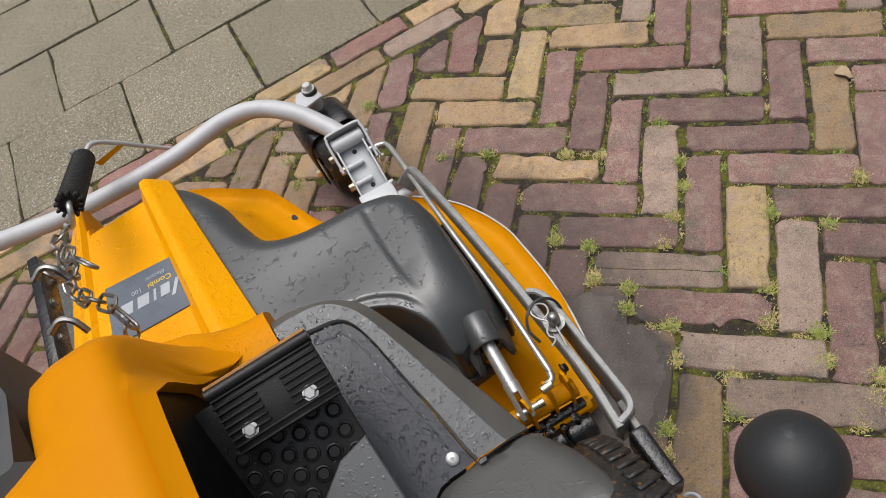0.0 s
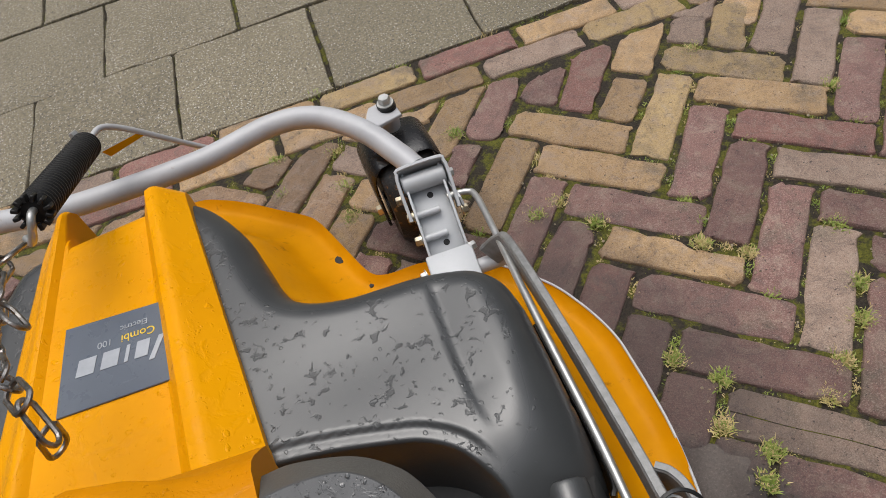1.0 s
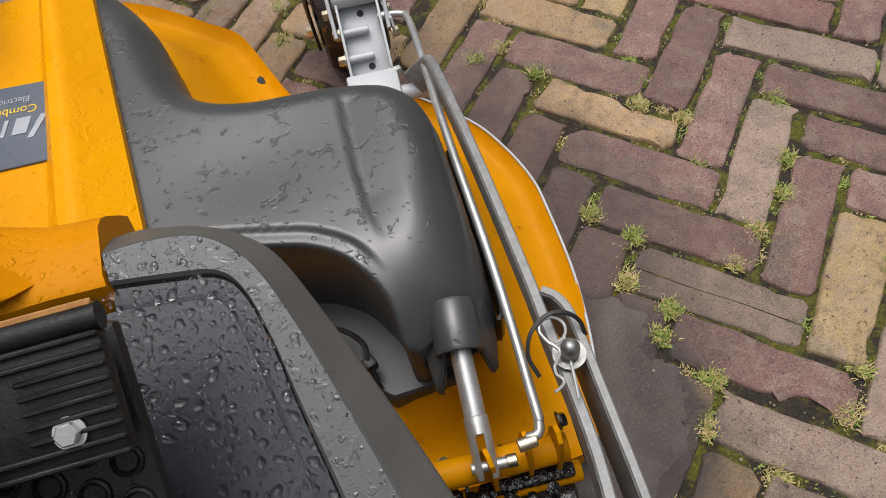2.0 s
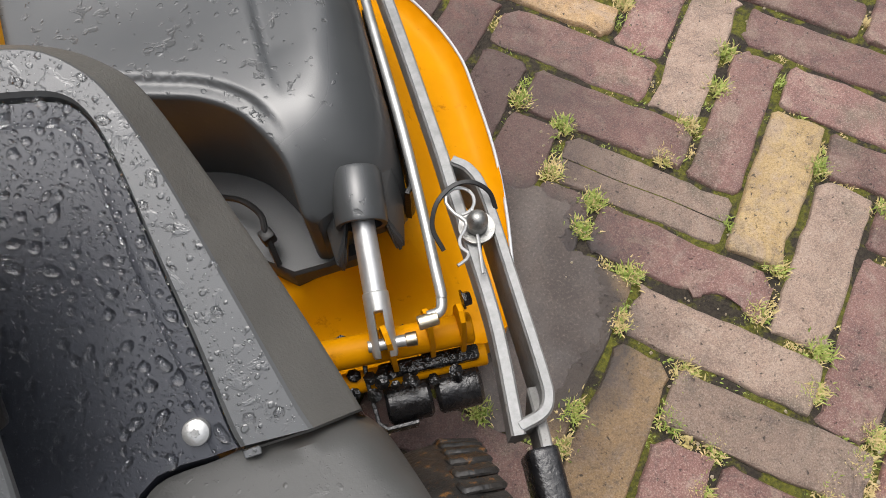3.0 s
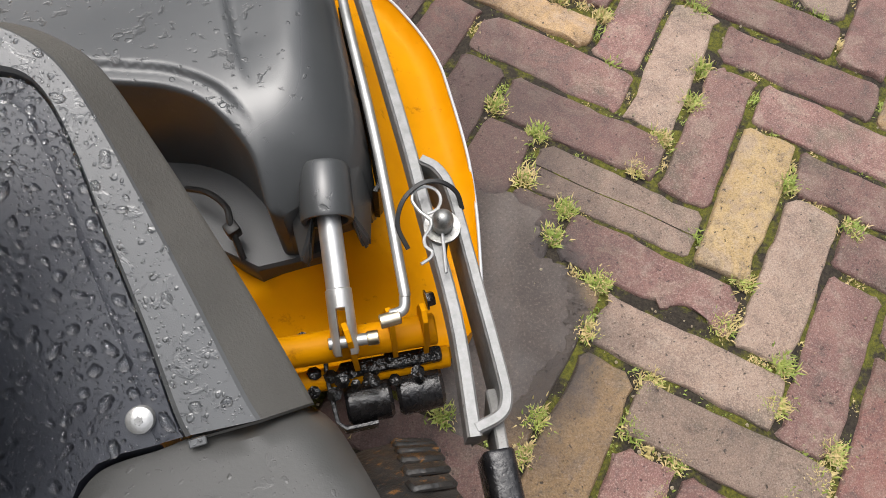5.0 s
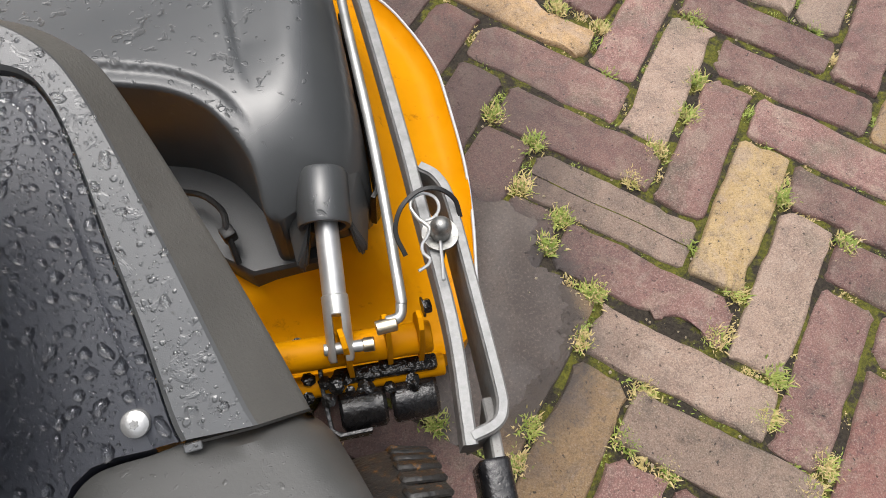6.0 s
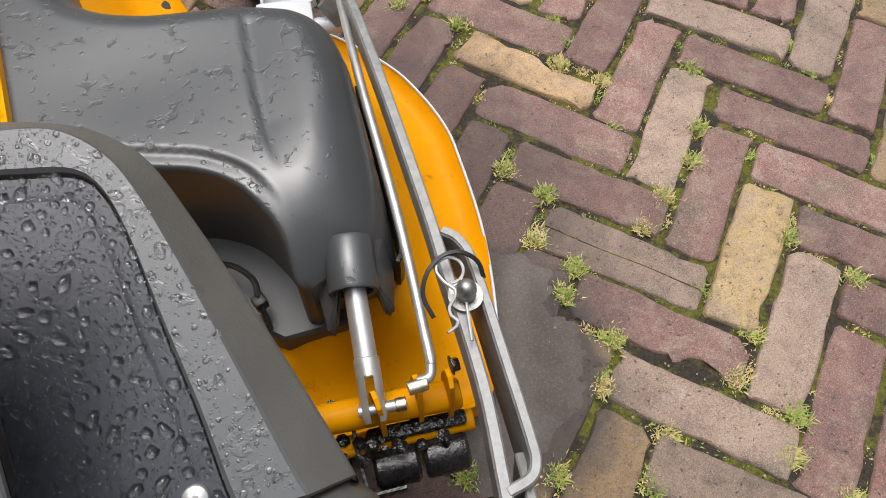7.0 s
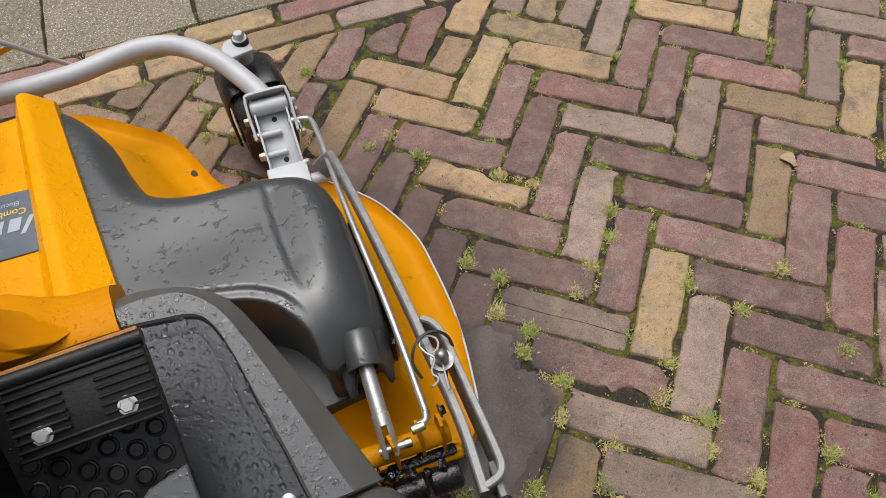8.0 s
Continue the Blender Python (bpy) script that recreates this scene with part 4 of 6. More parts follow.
for x, y, lean in ((-0.2255, -0.178, 4), (-0.1915, -0.176, -2), (-0.166, -0.18, -4)):
    ear = [(-0.016, -0.035), (0.013, -0.035), (0.014, 0.0), (0.008, 0.024), (0.0, 0.029), (-0.008, 0.024), (-0.014, 0.0)]
    part("ear", plate(ear, 0.0042, pose(x, y, 0.168, 90, 0, 90 + lean), 0.0006), M_DECK, rear_tube, "yellow welded ear")
part("pin", cyl((-0.202, -0.178, 0.194), (-0.186, -0.178, 0.194), 0.0056, 16), M_BRASSY, rear_tube)
part("bolt", hexbolt((-0.163, -0.168, 0.185), (1, 0, 0), 0.006, 0.007), M_SLICK, rear_tube)
part("grease_bar", block((0.085, 0.013, 0.012), pose(-0.199, -0.193, 0.128, 0, 0, -6), 0.003), M_GREASE, deck, "black greasy hinge bar")
hinge = part("hinge_tube", cyl((-0.30, -0.184, 0.118), (-0.150, -0.199, 0.118), 0.0095, 18), M_DECK, deck, "grimy yellow hinge tube")
rngp = random.Random(5)
for i in range(11):
    x = -0.262 + 0.010 * i + rngp.uniform(-0.004, 0.004)
    part("grease", turned([(0, -0.002), (0.004, -0.002), (0.0065, 0.0), (0.005, 0.0022), (0.002, 0.0032), (0, 0.0033)], (x, -0.186 - 0.10 * (x + 0.262) + rngp.uniform(-0.004, 0.004), 0.134 - 0.006 * rngp.random()), (rngp.uniform(-0.4, 0.4), rngp.uniform(-0.4, 0.4), 1), 7), M_GREASE, hinge, "lump of black grease")
for i in range(22):
    x = rngp.uniform(-0.268, -0.165)
    r = rngp.uniform(0.0025, 0.0065)
    part("grease", turned([(0, -0.002), (r * 0.8, -0.001), (r, 0.0004), (r * 0.6, 0.0016), (0, 0.002)], (x, rngp.choice((-0.160, -0.201)) - 0.11 * (x + 0.262) + rngp.uniform(-0.004, 0.003), 0.1445 if i % 2 else 0.128), (rngp.uniform(-0.5, 0.5), rngp.uniform(-0.6, 0.2), 1), 7), M_GREASE, hinge)
for x0, x1 in ((-0.243, -0.205), (-0.200, -0.160)):
    y0, y1 = -0.2105 - 0.09 * (x0 + 0.243), -0.2105 - 0.09 * (x1 + 0.243)
    part("roller", turned([(0, 0), (0.0155, 0), (0.0185, 0.003), (0.0185, 0.036), (0.0155, 0.039), (0, 0.039)], (x0, y0, 0.104), (x1 - x0, y1 - y0, 0), 24), M_SLICK, deck, "wet black roller")
part("roller_bracket", tube([(-0.249, -0.170, 0.125), (-0.252, -0.19, 0.118), (-0.253, -0.224, 0.110), (-0.248, -0.232, 0.108), (-0.222, -0.234, 0.106)], 0, squash=(0.0018, 0.009), up=(0, 0, 1)), M_SLICK, deck, "bent black bracket")
part("rubber_stop", turned([(0, 0), (0.005, 0.0), (0.006, 0.02), (0.0045, 0.055), (0, 0.06)], (-0.140, -0.150, 0.165), (-0.08, -0.85, -0.25), 12), M_BLACK, deck, "black rubber stop")

# spring on the front tube, with its wire and hook
spring = thing("tension_spring", (-0.549, 0.30, 0.43), "black ribbed tension spring with a wire hook", "spring")
s_a, s_b = Vector((-0.565, 0.352, 0.400)), Vector((-0.556, 0.592, 0.288))
s_len = (s_b - s_a).length
prof = [(0, 0.004), (0.012, 0.004)]
for i in range(32):
    z = 0.010 + (s_len - 0.02) * i / 32
    prof += [(0.0142, z), (0.0182, z + 0.0022), (0.0182, z + 0.004), (0.0142, z + 0.0062)]
prof += [(0.012, s_len - 0.006), (0, s_len - 0.006)]
coil = part("coil", turned(prof, s_a, s_b - s_a, 20), M_BLACK, spring, "ribbed black sleeve")
for at, n in ((s_a, 12),):
    m = axis(at, s_b - s_a)
    for j in range(n):
        part("tooth", block((0.007, 0.0042, 0.012), m @ pose(0, 0, 0.002, 0, 0, 360 * j / n) @ Matrix.Translation((0.0155, 0, 0)), 0.0008, 1), M_BLACK, coil)
part("end_bolt", hexbolt(s_b + Vector((-0.005, -0.002, 0.006)), (-0.25, 0.35, 0.9), 0.0062, 0.017), M_ZINC, spring, "zinc bolt end")
part("wire", tube(smooth_line([s_b + Vector((0.004, 0.004, 0.002)), (-0.536, 0.613, 0.288), (-0.513, 0.625, 0.263), (-0.470, 0.645, 0.20), (-0.432, 0.655, 0.152)], 6), 0.0042, 10), M_TUBE, spring, "bent wire arm")
bm = bmesh.new()
for p in ((-0.551, 0.598, 0.263), (-0.546, 0.602, 0.249), (-0.500, 0.630, 0.240), (-0.504, 0.629, 0.248)):
    for k in (-0.0012, 0.0012):
        bm.verts.new((p[0] + k * 0.5, p[1] - k, p[2] + k))
bmesh.ops.convex_hull(bm, input=bm.verts[:])
part("tab", bm, M_DECK, spring, "orange steel tab")
hook = [s_a + Vector(v) for v in ((0, 0.01, -0.004), (0, -0.006, 0.003), (-0.004, -0.014, -0.004), (-0.012, -0.014, -0.018), (-0.02, -0.006, -0.028), (-0.026, 0.006, -0.03))]
part("hook", tube(smooth_line(hook, 5), 0.0042, 10), M_ZINC, spring, "bent steel hook")


def chain_link(at, way, flat, long=0.0195, wide=0.0090, r=0.0022):
    """One oval link centred at a place, its long axis along way, its plane turned by flat degrees."""
    m = axis(at, way) @ pose(0, 0, 0, 0, 0, flat)
    pts = []
    for j in range(20):
        a = 2 * math.pi * j / 20
        pts.append(m @ Vector((wide * math.cos(a), 0, wide * math.sin(a) + math.copysign(long - wide, math.sin(a)))))
    return tube(pts, r, 7, closed=True)


chain = thing("lift_chain", (-0.57, 0.16, 0.42), "worn steel link chain hanging from a spring hook", "chain")
for pts in ([(-0.580, 0.335, 0.385), (-0.590, 0.296, 0.405), (-0.588, 0.262, 0.418), (-0.585, 0.225, 0.425), (-0.575, 0.19, 0.44), (-0.568, 0.15, 0.47), (-0.565, 0.105, 0.525)],
            [(-0.588, 0.232, 0.428), (-0.592, 0.19, 0.420), (-0.581, 0.155, 0.43), (-0.557, 0.11, 0.452), (-0.538, 0.078, 0.460), (-0.541, 0.073, 0.440), (-0.554, 0.080, 0.397), (-0.558, 0.079, 0.388)], [(-0.582, 0.232, 0.438), (-0.565, 0.197, 0.452), (-0.548, 0.163, 0.447)]):
    fine = smooth_line(pts, 40)
    run, last, n = 0.0, fine[0], 0
    for a, b in zip(fine, fine[1:]):
        run += (b - a).length
        if run > 0.0315:
            part("chain_link", chain_link(b, b - last, 90 * (n % 2) + 20), M_CHAIN, chain)
            run, last, n = 0.0, b, n + 1

# ---- riding machine behind the deck ----
rider = thing("ride_on_mower", (-0.45, -0.45, 0.0), "yellow and grey ride-on mower wet with rain", "ride-on mower")


def floor_z(y):
    """The sloping foot floor."""
    return 0.44 + 0.37 * y


crest_pts = smooth_line([(-0.412, -0.041, 0), (-0.388, -0.0415, 0), (-0.358, -0.0475, 0), (-0.338, -0.063, 0), (-0.326, -0.084, 0), (-0.313, -0.127, 0), (-0.298, -0.19, 0), (-0.286, -0.243, 0), (-0.2815, -0.258, 0)], 5)
inner_pts = smooth_line([(-0.412, -0.059, 0), (-0.378, -0.0655, 0), (-0.352, -0.072, 0), (-0.340, -0.0865, 0), (-0.3335, -0.116, 0), (-0.3295, -0.155, 0), (-0.3235, -0.203, 0), (-0.320, -0.243, 0), (-0.3175, -0.2555, 0)], 5)
outer_pts = smooth_line([(-0.414, -0.014, 0), (-0.39, -0.0155, 0), (-0.354, -0.0265, 0), (-0.332, -0.041, 0), (-0.318, -0.058, 0), (-0.304, -0.093, 0), (-0.283, -0.155, 0), (-0.2655, -0.213, 0), (-0.2555, -0.25, 0)], 5)


def ribbon(bm, a, b):
    for i in range(len(a) - 1):
        bm.faces.new((a[i], a[i + 1], b[i + 1], b[i]))


bm = bmesh.new()
rows = []
for ln, dz in ((inner_pts, -0.010), (inner_pts, -0.002), ([p * 0.92 + q * 0.08 for p, q in zip(inner_pts, crest_pts)], 0.0), ([p * 0.03 + q * 0.97 for p, q in zip(inner_pts, crest_pts)], 0.0), ([p * 0.96 + q * 0.04 for p, q in zip(crest_pts, outer_pts)], -0.0014)):
    rows.append([bm.verts.new((p.x, p.y, floor_z(p.y) + dz)) for p in ln])
for a, b in zip(rows, rows[1:]):
    ribbon(bm, a, b)
trim_ob = part("floor_trim", bm, M_TRIM, rider, "wet grey moulded rim round the foot floor", 12)
bm = bmesh.new()
rows = [[bm.verts.new((p.x, p.y, floor_z(p.y) + dz)) for p in ln] for ln, dz in (([p * 0.96 + q * 0.04 for p, q in zip(crest_pts, outer_pts)], -0.0014), ([p * 0.1 + q * 0.9 for p, q in zip(crest_pts, outer_pts)], -0.030), (outer_pts, -0.034), (outer_pts, -0.075))]
for a, b in zip(rows, rows[1:]):
    ribbon(bm, a, b)
part("trim_side", bm, M_CHAMFER, trim_ob, "matt grey sloping side of the rim", 40)
bm = bmesh.new()
quad = [(-0.317, -0.2575), (-0.2815, -0.258), (-0.2555, -0.25)]
low = [bm.verts.new((x, y - 0.0005, floor_z(y) - d - 0.0035)) for (x, y), d in zip(quad, (0, 0.001, 0.034))]
top = [bm.verts.new((x, y, floor_z(y) - d)) for (x, y), d in zip(quad, (0, 0.001, 0.034))]
ribbon(bm, low, top)
end_ob = part("trim_end", bm, M_CHAMFER, trim_ob)
part("tab", block((0.0090, 0.0045, 0.0026), Matrix.Translation((-0.3125, -0.2592, floor_z(-0.2592) - 0.0016)) @ pose(0, 0, 0, 20, 0, 0), 0.0006, 1), M_TRIM, end_ob)

# black foot floor
mat_edge = [(p.x, p.y) for p in inner_pts]
mat_poly = [(-0.64, -0.06)] + mat_edge + [(-0.335, -0.2545), (-0.349, -0.2535), (-0.361, -0.2550), (-0.371, -0.2605), (-0.378, -0.270), (-0.383, -0.29), (-0.386, -0.32), (-0.39, -0.62), (-0.64, -0.62)]
inner_line = [np.array((p.x, p.y)) for p in inner_pts]


def mat_height(p):
    d = line_dist(p, inner_line)
    return 0.44 + 0.37 * p[:, 1] - 0.0042 - 0.0004 * np.clip((d - 0.010) / 0.004, 0, 1)


def inset(ln, by):
    """A line set off to the inside of the floor."""
    out = []
    for i, p in enumerate(ln):
        t = (ln[min(i + 1, len(ln) - 1)] - ln[max(i - 1, 0)]).normalized()
        q = p + Vector((t.y, -t.x, 0)) * by
        out.append(Vector((q.x, max(q.y, -0.2545), 0)))
    return out


low_edge = [(p.x, p.y) for p in inset(inner_pts, 0.0135)]
low_poly = [(-0.64, -0.075)] + low_edge + [(-0.335, -0.2545), (-0.349, -0.2537), (-0.361, -0.2552), (-0.371, -0.2607), (-0.378, -0.2702), (-0.383, -0.29), (-0.386, -0.32), (-0.39, -0.62), (-0.64, -0.62)]
floor_ob = part("foot_floor", sheet(low_poly, lambda p: 0.44 + 0.37 * p[:, 1] - 0.0046, 0.02, 0.24), M_MAT, rider, "wet black moulded foot floor beaded with rain", 30)
floor_n = Vector((0, -0.37, 1)).normalized()
bm = bmesh.new()
rows = [[bm.verts.new((p.x, p.y, floor_z(p.y) + dz)) for p in inset(inner_pts, by)] for by, dz in ((0.0004, -0.016), (0.0009, -0.0055), (0.0016, -0.0042), (0.0098, -0.0042), (0.0112, -0.0043), (0.0135, -0.0047), (0.0137, -0.012))]
for a, b in zip(rows, rows[1:]):
    ribbon(bm, a, b)
part("floor_border", bm, M_MAT, floor_ob, "raised black border of the floor", 35)
screw = part("screw", turned([(0, -0.003), (0.0069, -0.003), (0.0071, 0.0004), (0.0066, 0.0018), (0.0048, 0.0028), (0.0024, 0.0032), (0, 0.0033)], (-0.336, -0.242, floor_z(-0.242) - 0.002), floor_n, 24), M_ZINC, floor_ob, "round-headed zinc screw")
screw_m = axis((-0.336, -0.242, floor_z(-0.242) - 0.002), floor_n)
part("star_socket", plate([((0.0024 if i % 2 else 0.0016) * math.cos(i * math.pi / 6), (0.0024 if i % 2 else 0.0016) * math.sin(i * math.pi / 6)) for i in range(12)], 0.0008, screw_m @ Matrix.Translation((0, 0, 0.0036)), 0.0002), M_PIN, screw)

# ribbed pedal
ped_m = pose(-0.4270, -0.1645, 0.5035, 32, 0, -4.0)
pedal = part("pedal", block((0.098, 0.056, 0.009), ped_m, 0.003), M_BLACK, rider, "black ribbed rubber drive pedal")
for i in range(9):
    y = -0.026 + 0.0062 * i
    for x0, x1 in ((-0.049, -0.011), (0.011, 0.049)) if 1 < i < 7 else ((-0.049, 0.049),):
        part("rib", block((x1 - x0, 0.0026, 0.0034), ped_m @ Matrix.Translation(((x0 + x1) / 2, y, 0.006)), 0.0008, 1), M_BLACK, pedal)
part("pedal_edge", tube([ped_m @ Vector((x, 0.030, 0.001)) for x in (-0.05, -0.02, 0.02, 0.05)], 0.0062, 12), M_BLACK, pedal)
part("rust_strip", block((0.098, 0.003, 0.002), ped_m @ Matrix.Translation((0.0, 0.0365, 0.0035)), 0.0006, 1), surface("rusty_steel_edge", (0.30, 0.13, 0.03), (0.42, 0.2, 0.05), 80.0, (0.4, 0.7), bump=0.3), pedal, "rusty steel edge")
part("pedal_stem", cyl((-0.43, -0.14, 0.33), (-0.43, -0.165, 0.498), 0.009, 14), M_BLACK, pedal)
for x in (-0.0305, 0.0275):
    part("bolt", hexbolt(ped_m @ Vector((x, -0.0130, 0.0062)), ped_m.to_3x3() @ Vector((0, 0, 1)), 0.0052, 0.005), M_ZINC, pedal, "zinc hex bolt")

# studded lower tread of the pedal
tread_m = pose(-0.396, -0.184, 0.462, 32, 0, -3)
tread = part("tread", block((0.150, 0.125, 0.010), tread_m @ Matrix.Translation((-0.063, 0.0, -0.005)), 0.003), M_BLACK, pedal, "black studded rubber tread")
stud_bm = [(0.0, 0.0012), (0.0048, 0.0012), (0.0056, 0.0004), (0.0064, 0.0024), (0.0076, 0.0018), (0.0084, -0.002)]
for i in range(6):
    for j in range(-3, 4):
        p = Vector((-0.018 * i - 0.0005 * j, -0.0110 * i - 0.0205 * j, 0))
        if -0.135 < p.x and -0.056 < p.y < 0.056:
            part("stud", turned(stud_bm, tread_m @ p, tread_m.to_3x3() @ Vector((0, 0, 1)), 14), M_BLACK, tread, smooth=22)

# grey plate added where the wet black tread reflects the sky
heel = part("heel_plate", plate([(0.012, -0.034), (-0.018, -0.041), (-0.044, -0.060), (-0.052, -0.115), (0.014, -0.115)], 0.004, tread_m @ pose(0, 0, 0.002, -6, 0, 0), 0.0012), M_TRIM, tread, "wet lower end of the tread, grey for the sky it reflects")
part("stud", turned(stud_bm, tread_m @ pose(-0.016, -0.064, 0.001, -6, 0, 0).translation, tread_m.to_3x3() @ Vector((0, 0, 1)), 14), M_BLACK, heel, smooth=22)

# rear fender beside the floor
fender_line = smooth_line([(-0.3175, -0.2545, 0), (-0.300, -0.249, 0), (-0.280, -0.248, 0), (-0.258, -0.246, 0), (-0.2475, -0.262, 0), (-0.2375, -0.295, 0), (-0.2285, -0.333, 0), (-0.2185, -0.385, 0), (-0.212, -0.45, 0), (-0.21, -0.62, 0)], 5)
left_line = smooth_line([(-0.382, -0.62, 0), (-0.381, -0.34, 0), (-0.379, -0.290, 0), (-0.375, -0.272, 0), (-0.369, -0.2625, 0), (-0.360, -0.2575, 0), (-0.348, -0.2562, 0), (-0.334, -0.2562, 0), (-0.3175, -0.2545, 0)], 5)


def fender_height(p):
    d = line_dist(p, fender_line[15:])
    e = line_dist(p, left_line)
    z = 0.3395 + 0.30 * np.clip(-0.264 - p[:, 1], 0, 0.09)
    z = z - 0.022 * np.clip((p[:, 1] + 0.2635) / 0.012, 0, 1) * np.clip((p[:, 0] + 0.318) / 0.02, 0, 1)
    return z - (0.014 + 0.026 * np.clip((p[:, 1] + 0.30) / 0.045, 0, 1)) * (1 - roll(d, 0.026)) - 0.0035 * (1 - roll(e, 0.007))


part("fender", sheet(fender_line + left_line[:-1], fender_height, 0.009, 0.20), wet_surface("damp_grey_fender", (0.050, 0.050, 0.047), (0.062, 0.061, 0.058), 0.5, 60.0, (0.54, 0.58), 0.46, 0.32, 500.0, 0.12, 0.30, bead=(170.0, 0.35), warp=0.008), rider, "damp dark grey plastic fender", 40)

# wheel under the fender
wc = Vector((-0.235, -0.462, 0.197))
tyre = part("front_wheel", turned([(0.07, -0.042), (0.13, -0.046), (0.168, -0.044), (0.186, -0.036), (0.194, -0.018), (0.195, 0.0), (0.194, 0.018), (0.186, 0.036), (0.168, 0.044), (0.13, 0.046), (0.07, 0.042)], wc, (1, 0, 0), 64), M_TYRE, rider, "wet black lugged tyre with rusty mud")
for i in range(72):
    a = 2 * math.pi * i / 72
    for sgn in (-1, 1):
        m = Matrix.Translation(wc) @ Matrix.Rotation(a + sgn * 0.035, 4, "X") @ Matrix.Translation((sgn * 0.029, 0, 0.1905)) @ pose(0, 0, 0, 0, sgn * 17, sgn * 12)
        part("lug", block((0.027, 0.0120, 0.0050), m, 0.0018, 1), M_TYRE, tyre)
part("wheel_disc", turned([(0, 0.02), (0.068, 0.025), (0.072, 0.04), (0.066, 0.04), (0.0, 0.03)], wc, (1, 0, 0), 24), M_DECK, tyre)

# yellow cross beam and steering column cover
beam_sec = [(0.028, 0.371), (0.020, 0.384), (0.004, 0.407), (-0.004, 0.416), (-0.014, 0.422), (-0.050, 0.4235), (-0.0565, 0.420), (-0.060, 0.400), (-0.062, 0.34), (0.0, 0.33)]
bm = bmesh.new()
rows = [[bm.verts.new((x, y + dy - (back if z > 0.395 and y < -0.03 else 0), z + (up if z > 0.395 and y < -0.001 else 0))) for y, z in beam_sec] for x, dy, up, back in ((-0.70, 0.045, 0, 0), (-0.60, 0.03, 0, 0), (-0.52, 0.012, 0.036, 0.03), (-0.488, 0.006, 0.028, 0.024), (-0.468, 0.003, 0.012, 0.012), (-0.447, 0.0, 0.003, 0.003), (-0.4165, -0.004, 0, 0), (-0.4135, -0.0045, 0, 0))]
for a, b in zip(rows, rows[1:]):
    ribbon(bm, a + [a[0]], b + [b[0]])
bm.faces.new(rows[-1])
bm.faces.new(rows[0][::-1])
beam = part("cross_beam", bm, M_BEAM, rider, "wet yellow plastic beam in front of the foot floor", 35)
# hood over the column: sections from the rear to where it flows into the beam; y, top, ridge, lower edge
HOOD = [(-0.66, 0.600, -0.513, -0.491, 0.578), (-0.26, 0.600, -0.513, -0.491, 0.579), (-0.18, 0.600, -0.513, -0.491, 0.580), (-0.147, 0.599, -0.513, -0.491, 0.578), (-0.118, 0.597, -0.513, -0.490, 0.545), (-0.092, 0.594, -0.514, -0.486, 0.482),
        (-0.074, 0.588, -0.514, -0.472, 0.452), (-0.058, 0.575, -0.512, -0.456, 0.436), (-0.040, 0.543, -0.511, -0.444, 0.419), (-0.020, 0.495, -0.512, -0.443, 0.414), (0.000, 0.448, -0.516, -0.448, 0.403), (0.014, 0.405, -0.522, -0.455, 0.388), (0.026, 0.360, -0.530, -0.475, 0.350)]
bm = bmesh.new()
rows = []
for y, top, xr, xl, zl in (tuple(v) for v in np.array([[np.interp(t, range(len(HOOD)), [h[k] for h in HOOD]) for k in range(5)] for t in np.linspace(0, len(HOOD) - 1, 41)])):
    drop = top - zl
    hollow = max(0.0, min(1.0, (y + 0.09) / 0.04))
    wide = 0.07 * max(0.0, min(1.0, (-0.148 - y) / 0.03))
    ring = [(-0.598 - wide, 0.36), (-0.597 - wide, top - 0.060), (-0.595 - wide, top - 0.034), (-0.590 - wide, top - 0.016), (-0.580 - wide, top - 0.005), (-0.562 - wide, top + 0.001), (-0.538, top + 0.0015), (xr - 0.013, top + 0.001), (xr - 0.005, top - 0.0015), (xr + 0.002, top - 0.006), (xr + 0.007, top - 0.012 - 0.08 * max(0.0, drop - 0.03)),
            (xr + (xl - xr) * 0.30 + 0.001, top - (0.3 + 0.20 * hollow) * drop), (xr + (xl - xr) * 0.6, top - (0.6 + 0.20 * hollow) * drop), (xl, zl), (xl - 0.003, zl - 0.003), (xl - 0.03, zl - 0.004), (xl - 0.03, 0.36)]
    back = 0.018 * max(0.0, min(1.0, (y + 0.12) / 0.05)) * max(0.0, min(1.0, (-0.025 - y) / 0.035))
    rows.append([bm.verts.new((x, y - back * min(1.2, max(0.0, (x + 0.53) / 0.05) ** 2) * (1 if z > zl else 0), z)) for x, z in ring])
for a, b in zip(rows, rows[1:]):
    ribbon(bm, a, b)
bm.faces.new(rows[-1])
column = part("column_cover", bm, M_ORANGE, rider, "orange-yellow plastic steering column cover", 60)
bm = bmesh.new()
face = [[bm.verts.new(p) for p in ln] for ln in (((-0.500, -0.135, 0.572), (-0.500, -0.30, 0.572), (-0.500, -0.66, 0.572)), ((-0.498, -0.092, 0.48), (-0.497, -0.30, 0.48), (-0.497, -0.66, 0.48)),
                                                  ((-0.492, -0.078, 0.40), (-0.488, -0.30, 0.38), (-0.488, -0.66, 0.36)), ((-0.480, -0.07, 0.32), (-0.472, -0.30, 0.28), (-0.472, -0.66, 0.24)))]
for a, b in zip(face, face[1:]):
    ribbon(bm, a, b)
bmesh.ops.solidify(bm, geom=bm.faces[:], thickness=0.004)
part("column_side", bm, M_BLACK, column, "black side panel of the column", 50)
